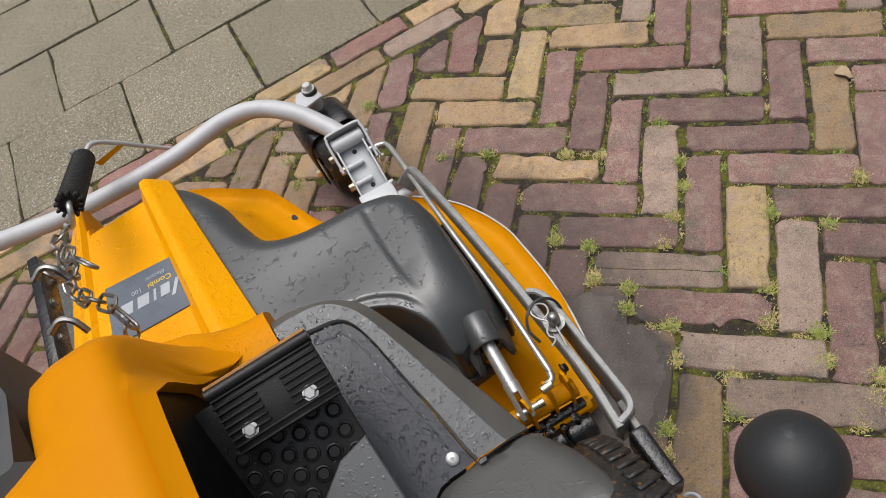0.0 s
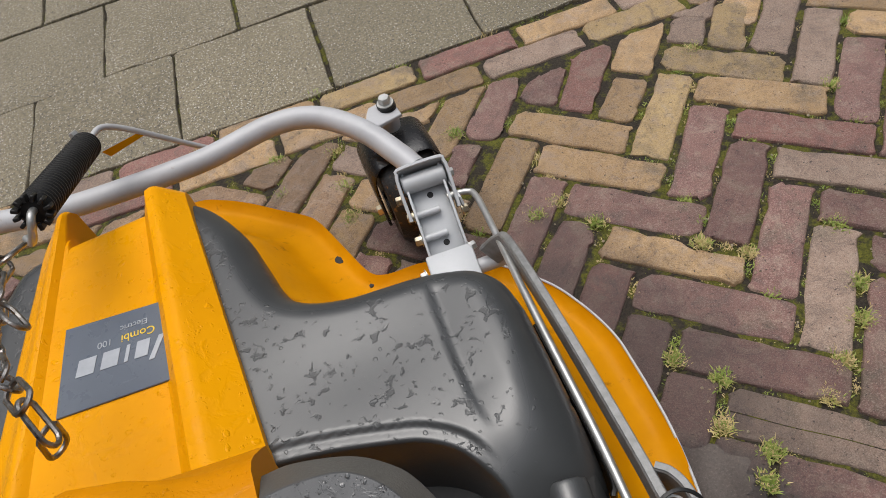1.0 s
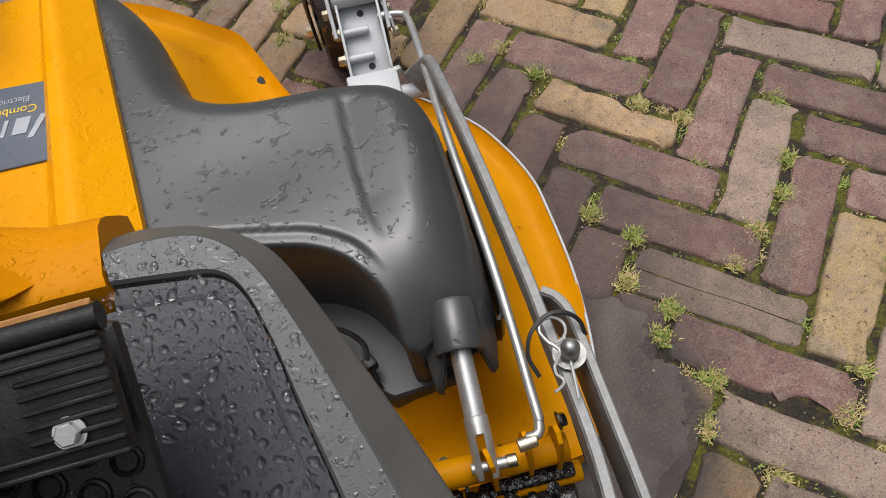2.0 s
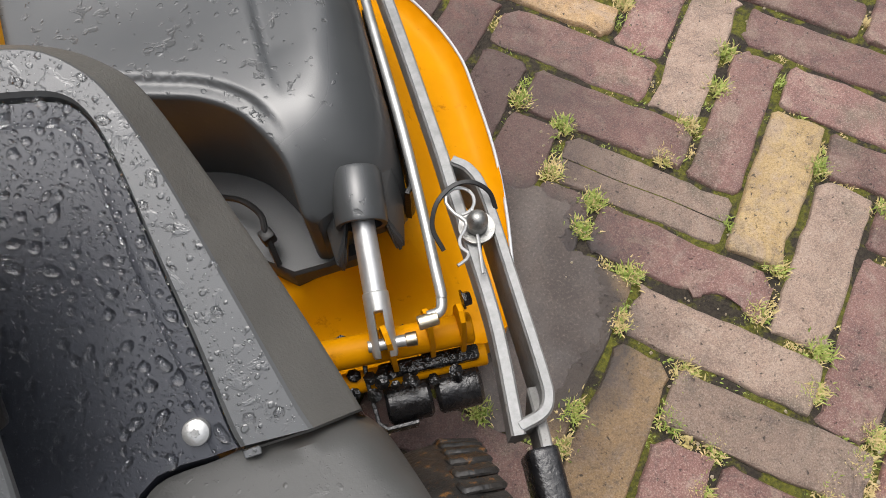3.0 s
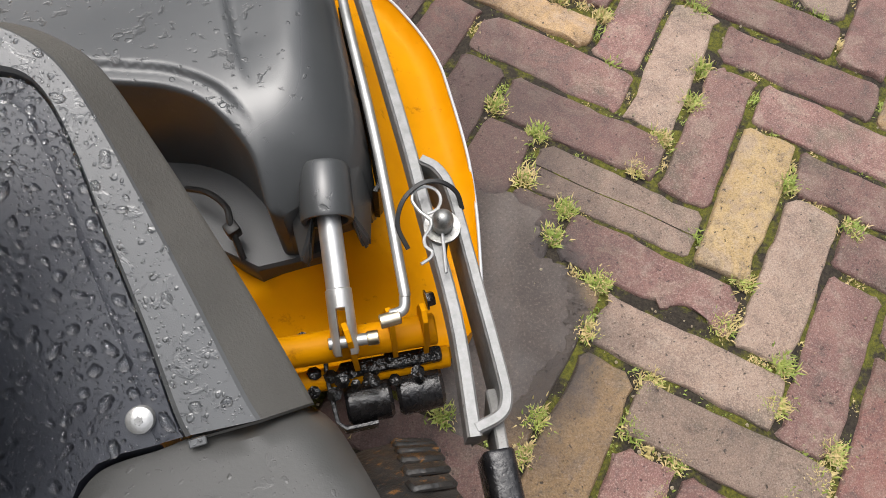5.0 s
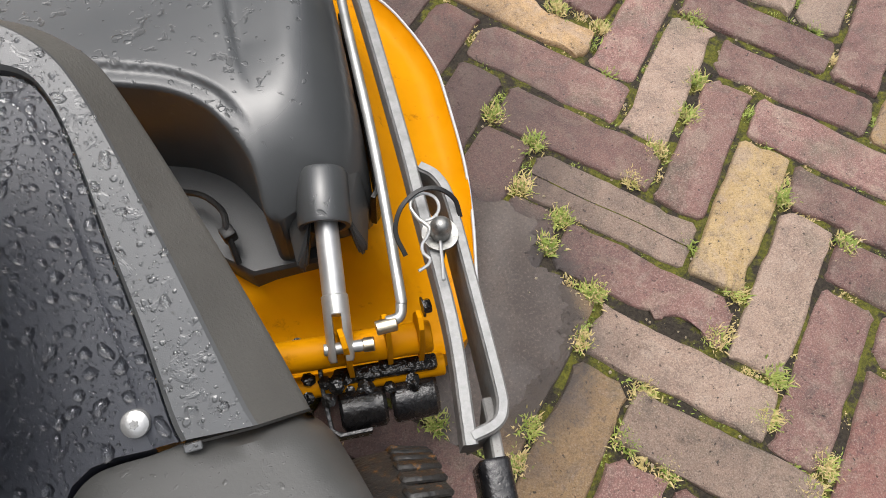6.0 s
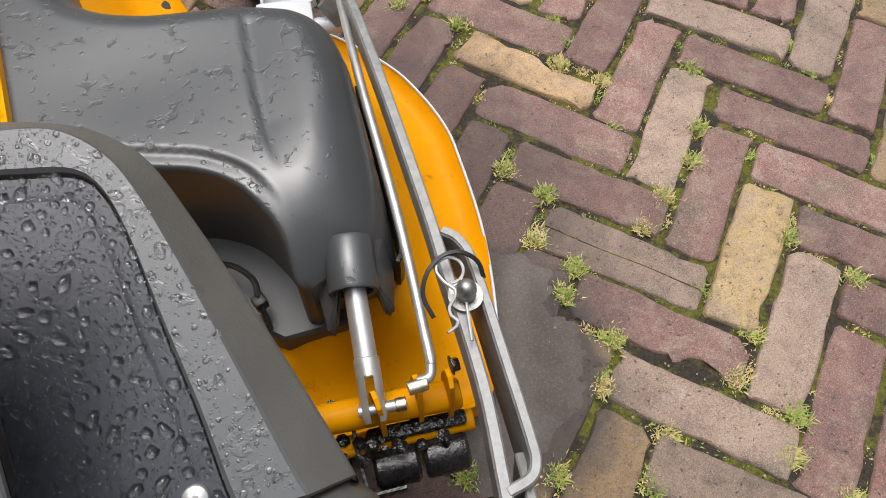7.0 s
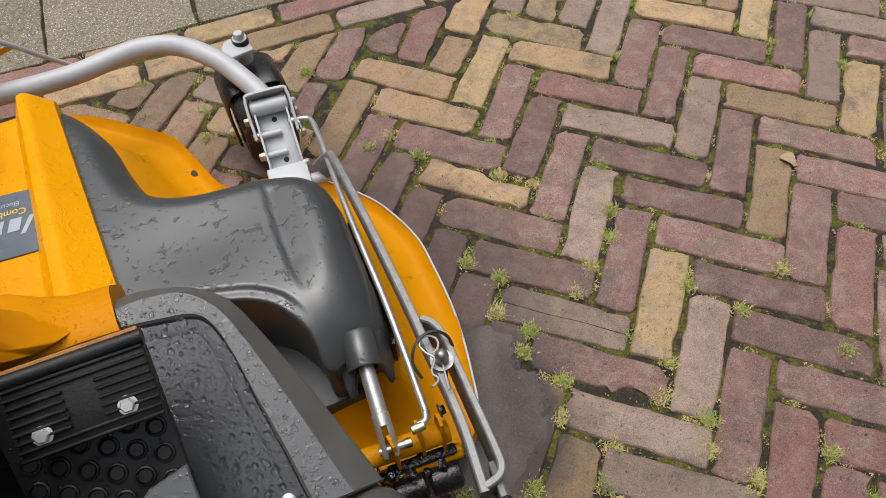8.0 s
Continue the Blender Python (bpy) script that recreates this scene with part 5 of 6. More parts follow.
bm = plate([(-0.76, 0.05), (-0.618, 0.028), (-0.604, 0.0), (-0.604, -0.075), (-0.590, -0.140), (-0.600, -0.150), (-0.76, -0.158)], 0.2, Matrix.Translation((0, 0, 0.592)), 0.010)
dash = part("side_panel", bm, M_SIDE, rider, "dark grey plastic side panel")
part("badge", tube([Vector((-0.628 + 0.010 * math.cos(a), -0.104 + 0.010 * math.sin(a), 0.593)) for a in np.linspace(0, 2 * math.pi, 20)[:-1]], 0.0014, 6, closed=True), M_PALE, dash, "small ring mark")
hang_m = pose(-0.5785, 0.040, 0.5165, 0, 0, -4)
hanger = part("hanger_bar", block((0.011, 0.185, 0.029), hang_m, 0.0015), M_SLICK, rider, "dark steel hanger bar")
for v in (-0.018, 0.030):
    part("bolt", hexbolt(hang_m @ Vector((0.0055, v, 0.002)), hang_m.to_3x3() @ Vector((1, 0, 0)), 0.0042, 0.003), M_PIN, hanger)
for y in (0.088, 0.012):
    p = Vector((-0.562, y, 0.540))
    part("hook", tube(smooth_line([p + Vector(v) for v in ((-0.01, 0, 0.0), (0.004, 0.002, 0.006), (0.014, -0.004, 0.002), (0.018, -0.012, -0.012))], 5), 0.0034, 8), M_CHAIN, hanger, "bent wire hook")

# lever with a ball knob
lever = part("lever", tube([(-0.238, -0.56, 0.30), (-0.236, -0.52, 0.55), (-0.235, -0.488, 0.752)], 0.006, 12), M_BLACK, rider, "black steel shift lever")
kc = Vector((-0.2365, -0.4865, 0.768))
part("knob", turned([(0.007, -0.0195)] + [(0.0185 * math.sin(a), -0.0185 * math.cos(a)) for a in np.linspace(0.4, math.pi, 18)], kc, (0.0, 0.1, 1), 32), wet_surface("wet_black_knob", (0.016, 0.017, 0.018), (0.024, 0.025, 0.027), 0.7, 90.0, (0.48, 0.54), 0.5, 0.36, 600.0, 0.06, 0.06, 0.35, bead=(120.0, 0.1)), lever, "black ball knob")

# ---- rain beads ----
rng = random.Random(11)


def on_floor(r):
    x, y = r.uniform(-0.47, -0.318), r.uniform(-0.45, -0.06)
    if not inside_poly(x, y, mat_poly):
        return None
    if x < -0.45 and y > -0.2:
        return None
    if (x + 0.336) ** 2 + (y + 0.242) ** 2 < 0.00012:
        return None
    return Vector((x, y, float(mat_height(np.array([[x, y]]))[0])))


tagged(part("rain_drops", drops(bmesh.new(), rng, on_floor, floor_n, 24000, (0.0004, 0.0036), 0.84), M_WATER), "beads of rain on the black foot floor", "water drops", kind="stuff")
band = [(p.x, p.y) for p in [a * 0.9 + b * 0.1 for a, b in zip(inner_pts, crest_pts)]] + [(p.x, p.y) for p in [a * 0.02 + b * 0.98 for a, b in zip(inner_pts, crest_pts)]][::-1]


def on_trim(r):
    x, y = r.uniform(-0.414, -0.28), r.uniform(-0.258, -0.04)
    return Vector((x, y, floor_z(y))) if inside_poly(x, y, band) else None


tagged(part("rain_drops", drops(bmesh.new(), rng, on_trim, floor_n, 2400, (0.0003, 0.0032), 0.32), M_WATER), "beads of rain on the grey floor rim", "water drops", kind="stuff")


def on_tread(r):
    u, v = r.uniform(-0.13, 0.008), r.uniform(-0.058, 0.056)
    return tread_m @ Vector((u, v, 0.0))


tagged(part("rain_drops", drops(bmesh.new(), rng, on_tread, tread_m.to_3x3() @ Vector((0, 0, 1)), 800, (0.0005, 0.0030), 0.5), M_WATER), "beads of rain on the studded pedal tread", "water drops", kind="stuff")

# ---- paving ----
PITCH, S2 = 0.069, 0.5 ** 0.5
rng = random.Random(3)


def brick_mesh(name, poly, material, seed, inset_=0.0030, jit_=0.0010):
    """One worn clinker: poly is its outline round its own centre, its top at height 0."""
    r = random.Random(seed)
    pts = []
    k = len(poly)
    for i in range(k):
        a, b, c = Vector(poly[i - 1]), Vector(poly[i]), Vector(poly[(i + 1) % k])
        w = min(0.3 * min((a - b).length, (c - b).length), r.choice((0.002, 0.004, 0.007, 0.012)) * r.uniform(0.7, 1.3))
        pts.append(b + (a - b).normalized() * w)
        pts.append(b + (c - b).normalized() * w)
        n = int((c - b).length / 0.013)
        side = Vector((c - b).yx).normalized()
        side.x *= -1
        drift, chip_at, chip_w = r.uniform(-0.0012, 0.0012), r.random(), r.choice((0.0, 0.0016, 0.0030, 0.0048))
        for j in range(n):
            u = (j + 1) / (n + 1)
            drift = max(-0.0024, min(0.0024, drift + r.uniform(-0.0014, 0.0014)))
            nick = chip_w * math.exp(-((u - chip_at) / 0.07) ** 2)
            pts.append(b + (c - b) * u + side * (drift + nick))
    mid = sum(pts, Vector((0, 0))) / len(pts)
    bm = bmesh.new()
    rings = []
    for z, inset, jit in ((-0.05, 0.0, 0.0), (-0.0050, 0.0, 0.0005), (-0.0018, inset_ * 0.35, jit_ * 0.6), (-0.0003, inset_, jit_ * 0.8), (0.0, inset_ * 2.2, jit_)):
        ring = []
        for p in pts:
            d = p - mid
            q = p - Vector((math.copysign(min(inset, abs(d.x)), d.x), math.copysign(min(inset, abs(d.y)), d.y)))
            ring.append(bm.verts.new((q.x + r.uniform(-jit, jit), q.y + r.uniform(-jit, jit), z + r.uniform(-jit, jit) * 0.4)))
        rings.append(ring)
    m = len(pts)
    for a, b in zip(rings, rings[1:]):
        for j in range(m):
            bm.faces.new((a[j], a[(j + 1) % m], b[(j + 1) % m], b[j]))
    centre = bm.verts.new((mid.x, mid.y, 0.0002))
    for j in range(m):
        bm.faces.new((rings[-1][j], rings[-1][(j + 1) % m], centre))
    me = bpy.data.meshes.new(name)
    bmesh.ops.recalc_face_normals(bm, faces=bm.faces)
    bm.to_mesh(me)
    bm.free()
    me.shade_smooth()
    me.set_sharp_from_angle(angle=radians(40))
    me.materials.append(material)
    return me


def lay(me, parent, m, name="brick"):
    ob = new(name, me)
    ob.parent = parent
    ob.matrix_basis = m
    return ob


half_l, half_w = 1.5 * PITCH - 0.0040, 0.5 * PITCH - 0.0036
RECT = [(-half_l, -half_w), (half_l, -half_w), (half_l, half_w), (-half_l, half_w)]
WHOLE = {c: [brick_mesh("brick", RECT, BRICK[c], hash_i * 17 + i) for i in range(5)] for hash_i, c in enumerate(BRICK)}

# colours of bricks that stand out, by their place in the bond
BY_COLOUR = {
    "yellow": "H:-9:9 H:-3:9 V:-3:6 V:3:0 V:4:11 V:7:8",
    "tan": "V:2:-5 H:-6:6 H:-5:5 H:-3:3 H:-2:8 H:0:12 H:1:11 H:4:8 V:-10:7 V:-9:6 V:-8:5 V:-6:3 V:-2:11 V:1:-4 V:3:12 V:5:4",
    "red": "H:-1:7 H:3:9 V:-3:0 V:6:-3 V:7:2",
    "grey": "H:0:0 H:0:6 H:2:-2 H:3:-3 H:6:12 V:-1:10 V:0:9 V:1:2 V:3:6 V:4:-1 V:6:9 V:8:7",
    "mauve": "H:4:-4 V:3:-6 H:-4:4 H:-2:2 H:-1:1 H:1:-1 H:1:5 H:2:4 H:2:10 H:3:3 H:4:2 H:5:1 H:5:7 H:6:0 H:6:6 H:7:11 V:-5:2 V:-4:1 V:-2:-1 V:-2:5 V:-1:-2 V:-1:4 V:0:-3 V:0:3 V:1:8 V:2:1 V:2:7 V:4:5 V:5:-2 V:5:10 V:6:3",
}
COLOUR = {}
for name_, places in BY_COLOUR.items():
    for place_ in places.split():
        way_, bx, by = place_.split(":")
        COLOUR[way_, int(bx), int(by)] = name_
# bricks with damage of their own
chip = [(-half_l, -half_w), (half_l - 0.068, -half_w), (half_l - 0.058, -half_w + 0.013), (half_l - 0.03, -half_w + 0.017), (half_l - 0.012, -half_w + 0.004), (half_l, -half_w + 0.002), (half_l, half_w), (-half_l, half_w)]
worn = [(-half_l, -half_w), (half_l - 0.01, -half_w), (half_l, -half_w + 0.01), (half_l - 0.004, half_w - 0.012), (half_l - 0.07, half_w - 0.016), (half_l - 0.10, half_w - 0.004), (-half_l + 0.01, half_w)]
point = [(-half_l, -half_w), (half_l - 0.03, -half_w), (half_l, -half_w + 0.02), (half_l - 0.008, half_w - 0.006), (half_l - 0.045, half_w), (-half_l, half_w)]
# bricks cut or turned out of the bond where it meets the edging courses
REPLACED = {("V", -7, 4), ("H", -7, 7), ("H", -8, 8), ("V", -5, 8), ("V", -4, 7), ("H", -4, 10)}
CUT = [("mauve", [(0.042, 0.724), (0.092, 0.709), (0.072, 0.673), (-0.002, 0.592), (-0.017, 0.588), (-0.056, 0.620), (-0.021, 0.659)]),
       ("mauve", [(0.089, 0.679), (0.135, 0.689), (0.174, 0.686), (0.136, 0.637), (0.110, 0.604), (0.061, 0.646)]),
       ("red", [(0.200, 0.701), (0.266, 0.691), (0.253, 0.664), (0.148, 0.553), (0.107, 0.592), (0.156, 0.651)]),
       ("tan", [(0.295, 0.697), (0.372, 0.690), (0.366, 0.676), (0.276, 0.580), (0.230, 0.630)]),
       ("tan", [(0.227, 0.608), (0.266, 0.572), (0.257, 0.556), (0.190, 0.496), (0.153, 0.541)]),
       ("grey", [(0.384, 0.682), (0.455, 0.680), (0.447, 0.663), (0.390, 0.595), (0.347, 0.639)]),
       ("yellow", [(0.471, 0.677), (0.523, 0.650), (0.436, 0.543), (0.395, 0.588)]),
       ("mauve", [(-0.074, 0.613), (-0.036, 0.587), (-0.102, 0.516), (-0.140, 0.545)])]
SPECIAL = {("H", 1, -1): chip, ("H", -3, 3): worn, ("V", -4, 1): point}


def clip(poly, keep):
    """The part of a polygon for which keep(x, y) is above zero."""
    out = []
    for a, b in zip(poly, poly[1:] + poly[:1]):
        ka, kb = keep(*a), keep(*b)
        if ka > 0:
            out.append(a)
        if (ka > 0) != (kb > 0):
            t = ka / (ka - kb)
            out.append((a[0] + (b[0] - a[0]) * t, a[1] + (b[1] - a[1]) * t))
    return out


def area(poly):
    return 0.5 * abs(sum(a[0] * b[1] - b[0] * a[1] for a, b in zip(poly, poly[1:] + poly[:1])))


far_layer = []
joint_ends = []
N = 66
for bx in range(-N, N):
    for by in range(-N, N):
        k = (bx + by) % 6
        if k == 0:
            kind, cx, cy, turn = "H", bx + 1.5, by + 0.5, -45
        elif k == 3:
            kind, cx, cy, turn = "V", bx + 0.5, by + 1.5, 45
        else:
            continue
        x, y = (cx + cy) * PITCH * S2, (cy - cx) * PITCH * S2
        if abs(x) > 3.0 or y < -3.0 or y > band_y(x) + 0.09:
            continue
        key = (kind, bx, by)
        if key in REPLACED:
            continue
        col = COLOUR.get(key) or rng.choices(("mauve", "grey", "red", "tan", "yellow"), (0.72, 0.13, 0.07, 0.06, 0.02))[0]
        if y > 0.5 and x < 0.3 and key not in COLOUR:
            col = rng.choices(("brown", "tan", "grey", "mauve"), (0.5, 0.3, 0.1, 0.1))[0]
        elif y > 0.44 and x < 0.08 and col == "mauve":
            col = "brown"
        smeared = -0.2 < x < 0.06 and -0.26 < y < 0.03
        joint_ends.append((x, y, turn))
        m = pose(x + rng.uniform(-0.0015, 0.0015), y + rng.uniform(-0.0015, 0.0015), *((-0.0012, 0.0, 0.0) if smeared else (rng.uniform(-0.002, 0.002), rng.uniform(-1.2, 1.2), rng.uniform(-0.8, 0.8))), turn + rng.uniform(-1.3, 1.3))
        inv = Matrix.Rotation(radians(-turn), 2)
        corners = [(x + p.x, y + p.y) for p in (Matrix.Rotation(radians(turn), 2) @ Vector(q) for q in RECT)]
        if max(cy_ - band_y(cx_) for cx_, cy_ in corners) > -0.004:
            cut = clip(corners, lambda px, py: band_y(px) - 0.004 - py)
            if len(cut) < 3 or area(cut) < 0.0008:
                continue
            if abs(x) < 1.25:
                local = [tuple(inv @ Vector((p[0] - x, p[1] - y))) for p in cut]
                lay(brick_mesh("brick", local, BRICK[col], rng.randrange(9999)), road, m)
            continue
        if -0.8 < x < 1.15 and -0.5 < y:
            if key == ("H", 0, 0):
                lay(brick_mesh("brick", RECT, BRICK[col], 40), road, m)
                # thin dark strip added on the flat brick in place of a modelled groove
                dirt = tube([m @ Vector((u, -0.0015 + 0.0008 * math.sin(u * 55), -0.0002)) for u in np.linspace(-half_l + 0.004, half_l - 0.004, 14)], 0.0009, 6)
                part("groove_strip", dirt, M_SOIL, road, "dark strip added on a brick in place of its groove", 0)
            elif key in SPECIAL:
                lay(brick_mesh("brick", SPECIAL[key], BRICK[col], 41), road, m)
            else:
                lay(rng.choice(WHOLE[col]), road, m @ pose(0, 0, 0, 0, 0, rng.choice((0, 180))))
        else:
            far_layer.append((m, rng.choice(("mauve", "mauve", "grey", "red", "tan"))))

for i, (col, poly) in enumerate(CUT):
    mx, my = sum(p[0] for p in poly) / len(poly), sum(p[1] for p in poly) / len(poly)
    lay(brick_mesh("brick", [(x - mx, y - my) for x, y in poly], BRICK[col], 90 + i), road, pose(mx, my, 0.0005 * (i % 3), 0.3 * (i % 2), -0.3 * (i % 3 - 1), 0))

# straight edging courses along the pavement
slant = math.degrees(math.atan(-0.1))
for base, dy, shift in ((edge_y, -0.037, -0.061), (band_y, 0.034, 0.042)):
    for i in range(-16, 17):
        x = shift + 0.197 * (i + 0.5)
        if abs(x) > 3.0:
            continue
        known = {(-2): "tan", (-1): "yellow", 0: "red", 1: "tan"} if base is edge_y else {(-1): "tan", 0: "grey", 1: "yellow", 2: "tan", (-2): "tan"}
        col = known.get(i) or rng.choice(("tan", "tan", "mauve", "red", "grey"))
        lay(rng.choice(WHOLE[col]), road, pose(x, base(x) + dy, rng.uniform(-0.002, 0.002), rng.uniform(-1, 1), rng.uniform(-0.8, 0.8), slant * (1.0 if base is edge_y else 0.85) + rng.uniform(-0.7, 0.7)) @ Matrix.Diagonal((0.935, 0.94, 1, 1)))

# the road further off
for col in ("mauve", "grey", "red", "tan"):
    verts, faces = [], []
    src = WHOLE[col][0]
    sv, sf = [v.co.copy() for v in src.vertices], [list(p.vertices) for p in src.polygons]
    for m, c in far_layer:
        if c == col:
            o = len(verts)
            verts += [tuple(m @ v) for v in sv]
            faces += [[o + i for i in f] for f in sf]
    if not verts:
        continue
    me = bpy.data.meshes.new("far_bricks")
    me.from_pydata(verts, [], faces)
    me.materials.append(BRICK[col])
    ob = new("far_bricks", me)
    ob.parent = road
    tagged(ob, "clinker bricks further along the road", kind="stuff")

# concrete slabs, 30 cm, in half bond
TILE, t_turn = 0.304, -5.0
t_half = TILE / 2 - 0.0026
tile_shapes = [brick_mesh("slab", [(-t_half, -t_half), (t_half, -t_half), (t_half, t_half), (-t_half, t_half)], M_TILE, 70 + i, 0.0014, 0.0005) for i in range(4)]
t_m = pose(-0.187, 1.183, 0, 0, 0, t_turn)
for row in range(-1, 7):
    for i in range(-11, 12):
        lx, ly = (i + 0.5 + (0.5 if row % 2 == 0 else 0.0)) * TILE, (row + 0.5) * TILE
        p = t_m @ Vector((lx, ly, 0))
        if abs(p.x) > 3.0 or p.y < edge_y(p.x) + 0.08:
            continue
        lay(rng.choice(tile_shapes), pavement, t_m @ pose(lx, ly, rng.uniform(-0.001, 0.002), rng.uniform(-0.25, 0.25), rng.uniform(-0.25, 0.25), 90 * rng.randrange(4)), "slab")

# dark wet silt smeared level over the bricks and joints beside the deck
silt = smooth_line([(-0.16, 0.02, 0), (-0.08, 0.022, 0), (-0.044, 0.012, 0), (-0.008, -0.012, 0), (0.017, -0.036, 0), (0.010, -0.064, 0), (-0.006, -0.090, 0), (0.014, -0.114, 0), (0.020, -0.140, 0), (0.002, -0.168, 0),
                    (-0.006, -0.194, 0), (-0.036, -0.214, 0), (-0.064, -0.234, 0), (-0.092, -0.246, 0), (-0.16, -0.23, 0)], 6, closed=True)
silt = [p + Vector((rng.uniform(-0.003, 0.003), rng.uniform(-0.003, 0.003), 0)) for p in silt]


def silt_height(p):
    rough_ = np.sin(p[:, 0] * 310 + 2 * np.sin(p[:, 1] * 170)) * np.sin(p[:, 1] * 270 + 2 * np.sin(p[:, 0] * 210))
    fade = 1 - np.clip(line_dist(p, silt + silt[:1]) / 0.030, 0, 1)
    return 0.0004 - 0.0028 * fade ** 2 + 0.0009 * rough_ * fade


part("silt_patch", sheet(silt, silt_height, 0.005, -0.006), M_SILT, road, "dark wet silt smeared over bricks and joints", 60)

# weeds in the joints
GREEN = [(0.013, 0.102), (0.04, -0.047), (0.015, -0.075), (0.044, -0.14), (0.016, -0.293), (-0.071, -0.256), (-0.157, -0.224), (0.193, -0.28), (0.276, 0.086), (0.242, 0.041), (0.301, -0.09), (0.344, -0.164),
         (0.047, 0.053), (0.486, 0.401), (0.855, 0.176), (0.311, 0.18), (0.779, 0.28), (-0.03, 0.402), (0.038, 0.344), (-0.067, 0.637), (-0.364, 0.754), (-0.275, 0.627), (-0.287, 0.556), (-0.376, 0.668), (0.437, -0.285), (0.31, -0.39)]
DRY = [(0.013, 0.003), (0.013, -0.186), (0.194, -0.182), (0.184, 0.006), (0.141, -0.023), (0.047, -0.329), (0.199, -0.374), (0.129, -0.403), (0.174, -0.39), (0.051, -0.257), (-0.094, -0.285), (0.152, -0.222), (0.014, -0.364), (0.167, -0.315),
       (0.628, 0.21), (0.563, 0.252), (0.448, -0.132), (0.145, 0.237), (0.188, 0.194), (-0.268, 0.716), (0.37, 0.596), (-0.493, 0.867), (0.009, 0.413)]


def tuft(verts, faces, r, x, y, blades, long, spread):
    for _ in range(int(blades * 2.6)):
        a = r.random() * 6.283
        x0, y0 = x + r.gauss(0, spread), y + r.gauss(0, spread)
        ln = long * r.uniform(0.45, 1.35)
        out = ln * r.uniform(0.3, 0.85)
        w = r.uniform(0.0005, 0.0013)
        dx, dy, sx, sy = math.cos(a), math.sin(a), -math.sin(a) * w, math.cos(a) * w
        o = len(verts)
        for t, k in ((0, 1.0), (0.4, 0.9), (0.75, 0.6)):
            h = -0.008 + ln * (t * 1.15 - 0.55 * t * t * out / ln)
            px, py = x0 + dx * out * t ** 1.4, y0 + dy * out * t ** 1.4
            verts.append((px - sx * k, py - sy * k, h))
            verts.append((px + sx * k, py + sy * k, h))
        verts.append((x0 + dx * out, y0 + dy * out, -0.008 + ln * (1.15 - 0.55 * out / ln) * 0.97))
        faces += [(o, o + 1, o + 3, o + 2), (o + 2, o + 3, o + 5, o + 4), (o + 4, o + 5, o + 6)]


green_v, green_f, dry_v, dry_f = [], [], [], []
for x, y in GREEN:
    tuft(green_v, green_f, rng, x, y, rng.randrange(60, 100), 0.0125, 0.0058)
    tuft(dry_v, dry_f, rng, x, y, rng.randrange(25, 60), 0.011, 0.0070)
for x, y in DRY:
    tuft(dry_v, dry_f, rng, x, y, rng.randrange(70, 110), 0.0105, 0.0062)
    tuft(green_v, green_f, rng, x, y, rng.randrange(15, 50), 0.0115, 0.0064)
for x, y, turn in joint_ends:
    if not (-0.9 < x < 1.3 and -0.6 < y < 0.75):
        continue
    a = radians(turn)
    for sgn in (-1, 1):
        if rng.random() < 0.6:
            ex, ey = x + sgn * math.cos(a) * 1.5 * PITCH, y + sgn * math.sin(a) * 1.5 * PITCH
            if rng.random() < 0.5:
                tuft(green_v, green_f, rng, ex, ey, rng.randrange(12, 45), rng.uniform(0.005, 0.012), 0.0055)
            else:
                tuft(dry_v, dry_f, rng, ex, ey, rng.randrange(15, 60), rng.uniform(0.005, 0.010), 0.0058)
    for _ in range(rng.randrange(2, 7)):
        t, off = rng.uniform(-1.3, 1.3) * PITCH, 0.5 * PITCH * rng.choice((-1, 1))
        ex, ey = x + math.cos(a) * t - math.sin(a) * off, y + math.sin(a) * t + math.cos(a) * off
        tuft(*((green_v, green_f) if rng.random() < 0.6 else (dry_v, dry_f)), rng, ex, ey, rng.randrange(4, 14), rng.uniform(0.003, 0.007), 0.0045)
for i in range(26):
    x = rng.uniform(-1.0, 0.7)
    tuft(*((green_v, green_f) if rng.random() < 0.5 else (dry_v, dry_f)), rng, x, edge_y(x), rng.randrange(5, 16), rng.uniform(0.006, 0.014), 0.009)
for row in range(0, 4):
    for i in range(-60, 40):
        p = t_m @ Vector((i * 0.03 + rng.uniform(-0.012, 0.012), row * TILE, 0))
        if -1.5 < p.x < 0.6 and p.y > edge_y(p.x) + 0.02:
            tuft(*((green_v, green_f) if rng.random() < 0.25 else (dry_v, dry_f)), rng, p.x, p.y, rng.randrange(3, 9), rng.uniform(0.003, 0.006), 0.006)
for name, v, f, mat_, lab in (("grass", green_v, green_f, M_GRASS, "short green grass tufts in the brick joints"), ("dry_grass", dry_v, dry_f, M_STRAW, "dry yellowish weed tufts in the brick joints")):
    me = bpy.data.meshes.new(name)
    me.from_pydata(v, [], f)
    me.materials.append(mat_)
    tagged(new(name, me), lab, "grass", kind="stuff")

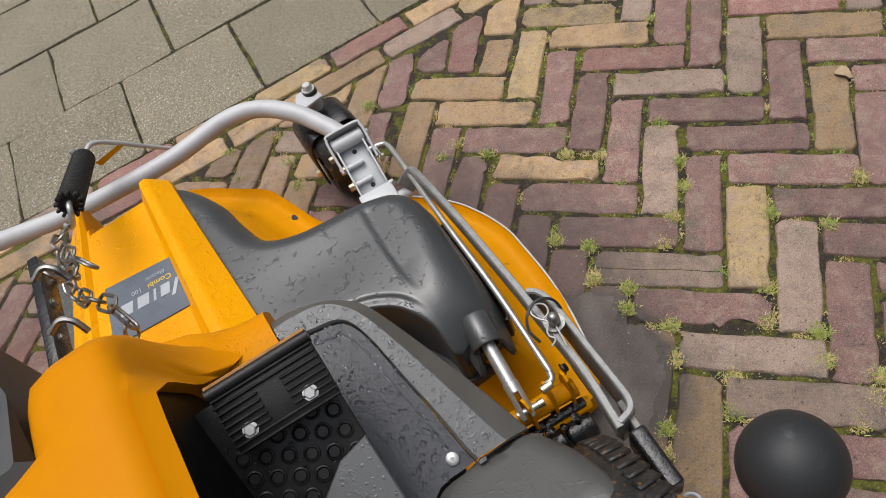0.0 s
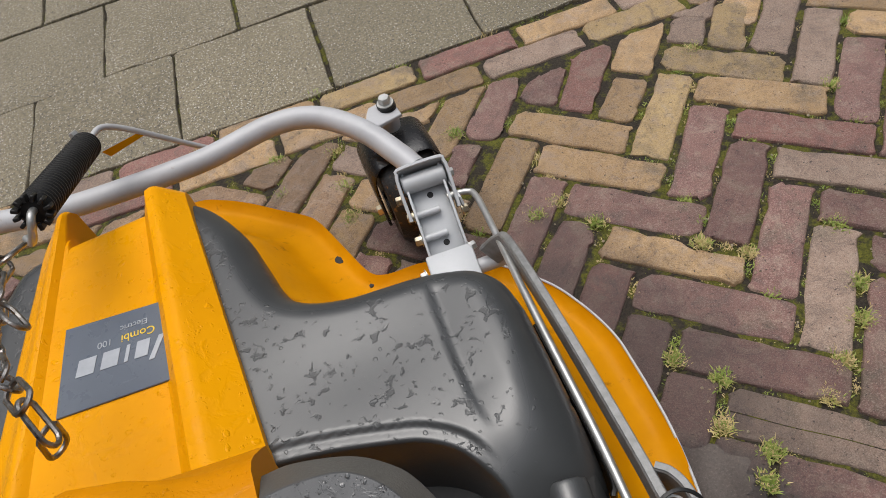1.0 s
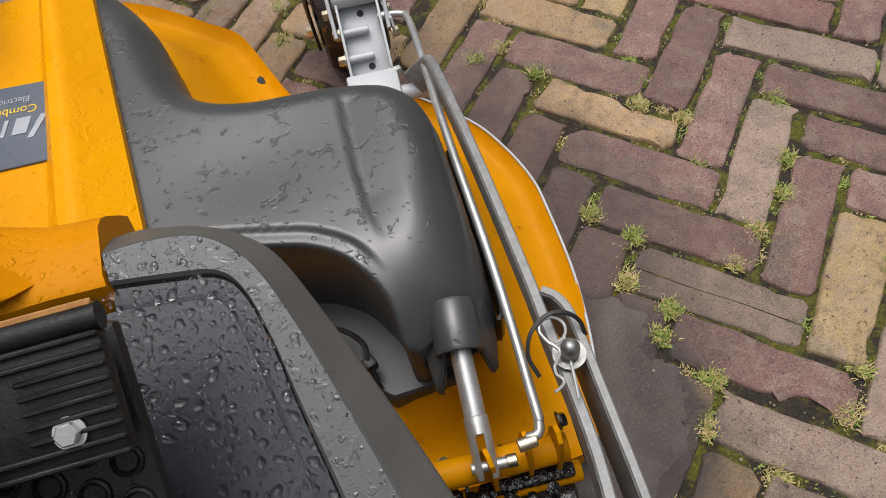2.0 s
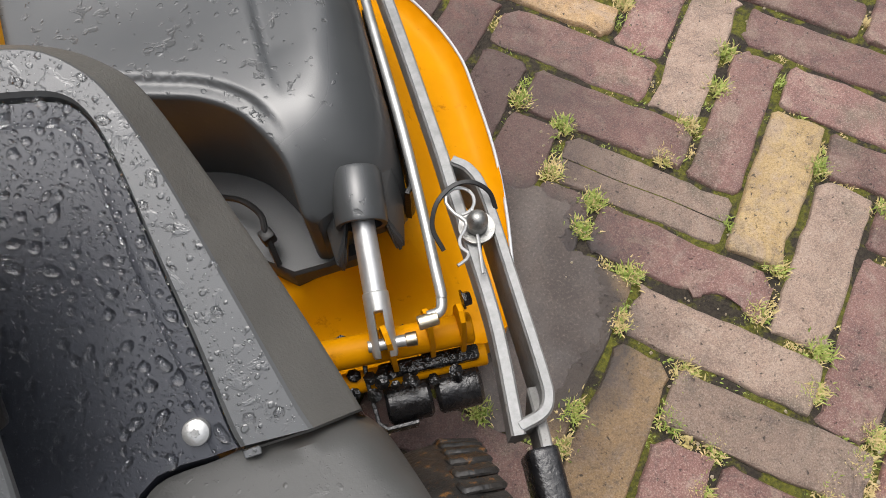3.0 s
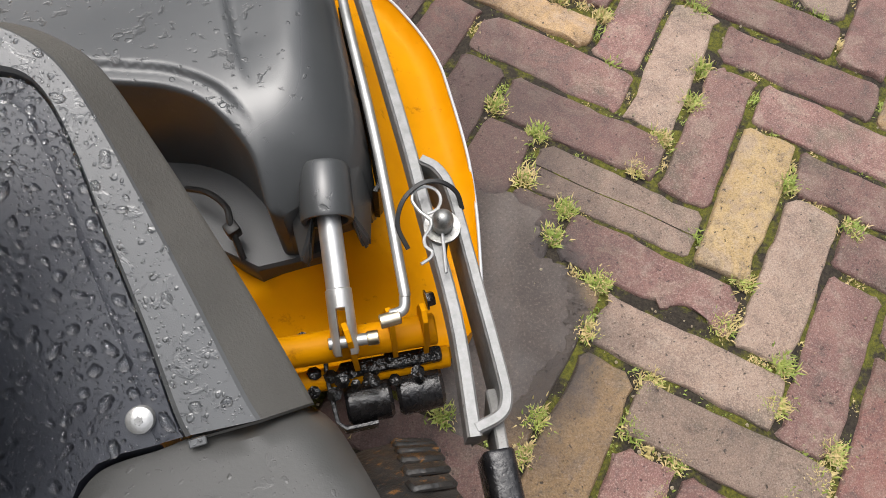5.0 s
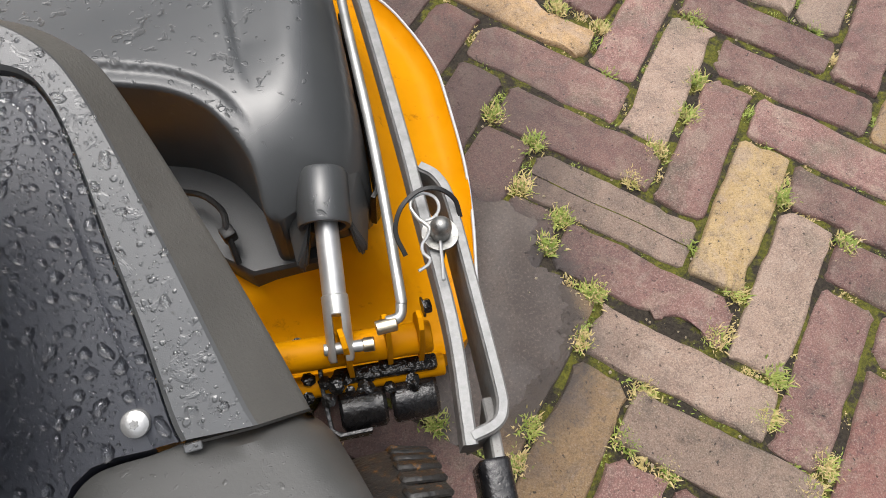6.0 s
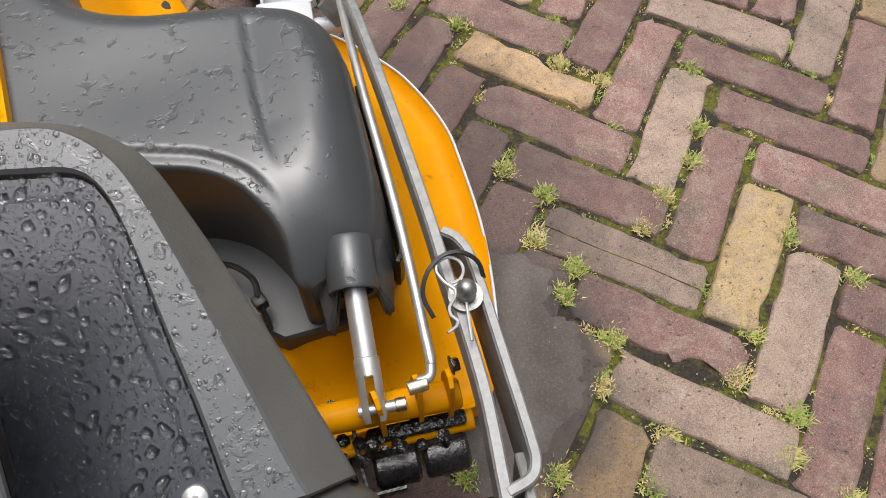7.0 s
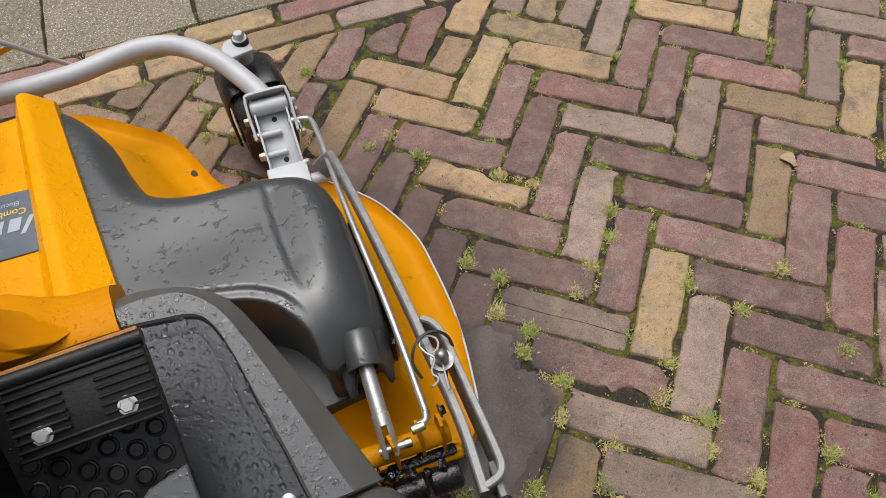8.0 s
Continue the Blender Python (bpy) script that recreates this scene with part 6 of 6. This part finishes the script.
# crumbs of stone and dry litter in the joints
crumb_v, crumb_f = [], []
for x, y, turn in joint_ends:
    if not (-0.7 < x < 1.2 and -0.5 < y < 0.72):
        continue
    a = radians(turn)
    for _ in range(rng.randrange(2, 7)):
        sgn = rng.choice((-1, 1))
        if rng.random() < 0.6:
            px, py = x + sgn * math.cos(a) * 1.5 * PITCH + rng.gauss(0, 0.008), y + sgn * math.sin(a) * 1.5 * PITCH + rng.gauss(0, 0.008)
        else:
            t, off = rng.uniform(-1.4, 1.4) * PITCH, 0.5 * PITCH * sgn + rng.gauss(0, 0.002)
            px, py = x + math.cos(a) * t - math.sin(a) * off, y + math.sin(a) * t + math.cos(a) * off
        size = rng.uniform(0.0008, 0.0026)
        o = len(crumb_v)
        spin = rng.random() * 6.28
        for k in range(5):
            q = spin + k * 1.2566
            w = size * rng.uniform(0.6, 1.2)
            crumb_v.append((px + w * math.cos(q), py + w * math.sin(q), -0.001))
        crumb_v.append((px, py, 0.0008 + size * 0.7))
        crumb_f += [(o + k, o + (k + 1) % 5, o + 5) for k in range(5)]
me = bpy.data.meshes.new("litter")
me.from_pydata(crumb_v, [], crumb_f)
me.materials.append(surface("pale_litter", (0.50, 0.43, 0.31), (0.34, 0.27, 0.18), 70.0, (0.6, 0.8), bump=0.0))
tagged(new("litter", me), "pale crumbs of stone and dry litter in the joints", "litter", kind="stuff")

# a dead leaf on the road
bm = bmesh.new()
leaf_top = [bm.verts.new((0.605 + 0.010 * math.cos(a) * (1 + 0.35 * math.sin(3 * a)), 0.035 + 0.019 * math.sin(a) * (1 + 0.2 * math.cos(2 * a)), 0.004 + 0.003 * math.sin(2 * a + 1))) for a in np.linspace(0, 2 * math.pi, 17)[:-1]]
bm.faces.new(leaf_top)
bmesh.ops.triangulate(bm, faces=bm.faces)
made = bmesh.ops.solidify(bm, geom=bm.faces[:], thickness=0.0006)
tagged(part("dead_leaf", bm, surface("dry_leaf", (0.30, 0.21, 0.12), (0.38, 0.28, 0.17), 120.0, (0.5, 0.7), bump=0.3)), "curled pale brown dead leaf lying on a brick", "leaf")
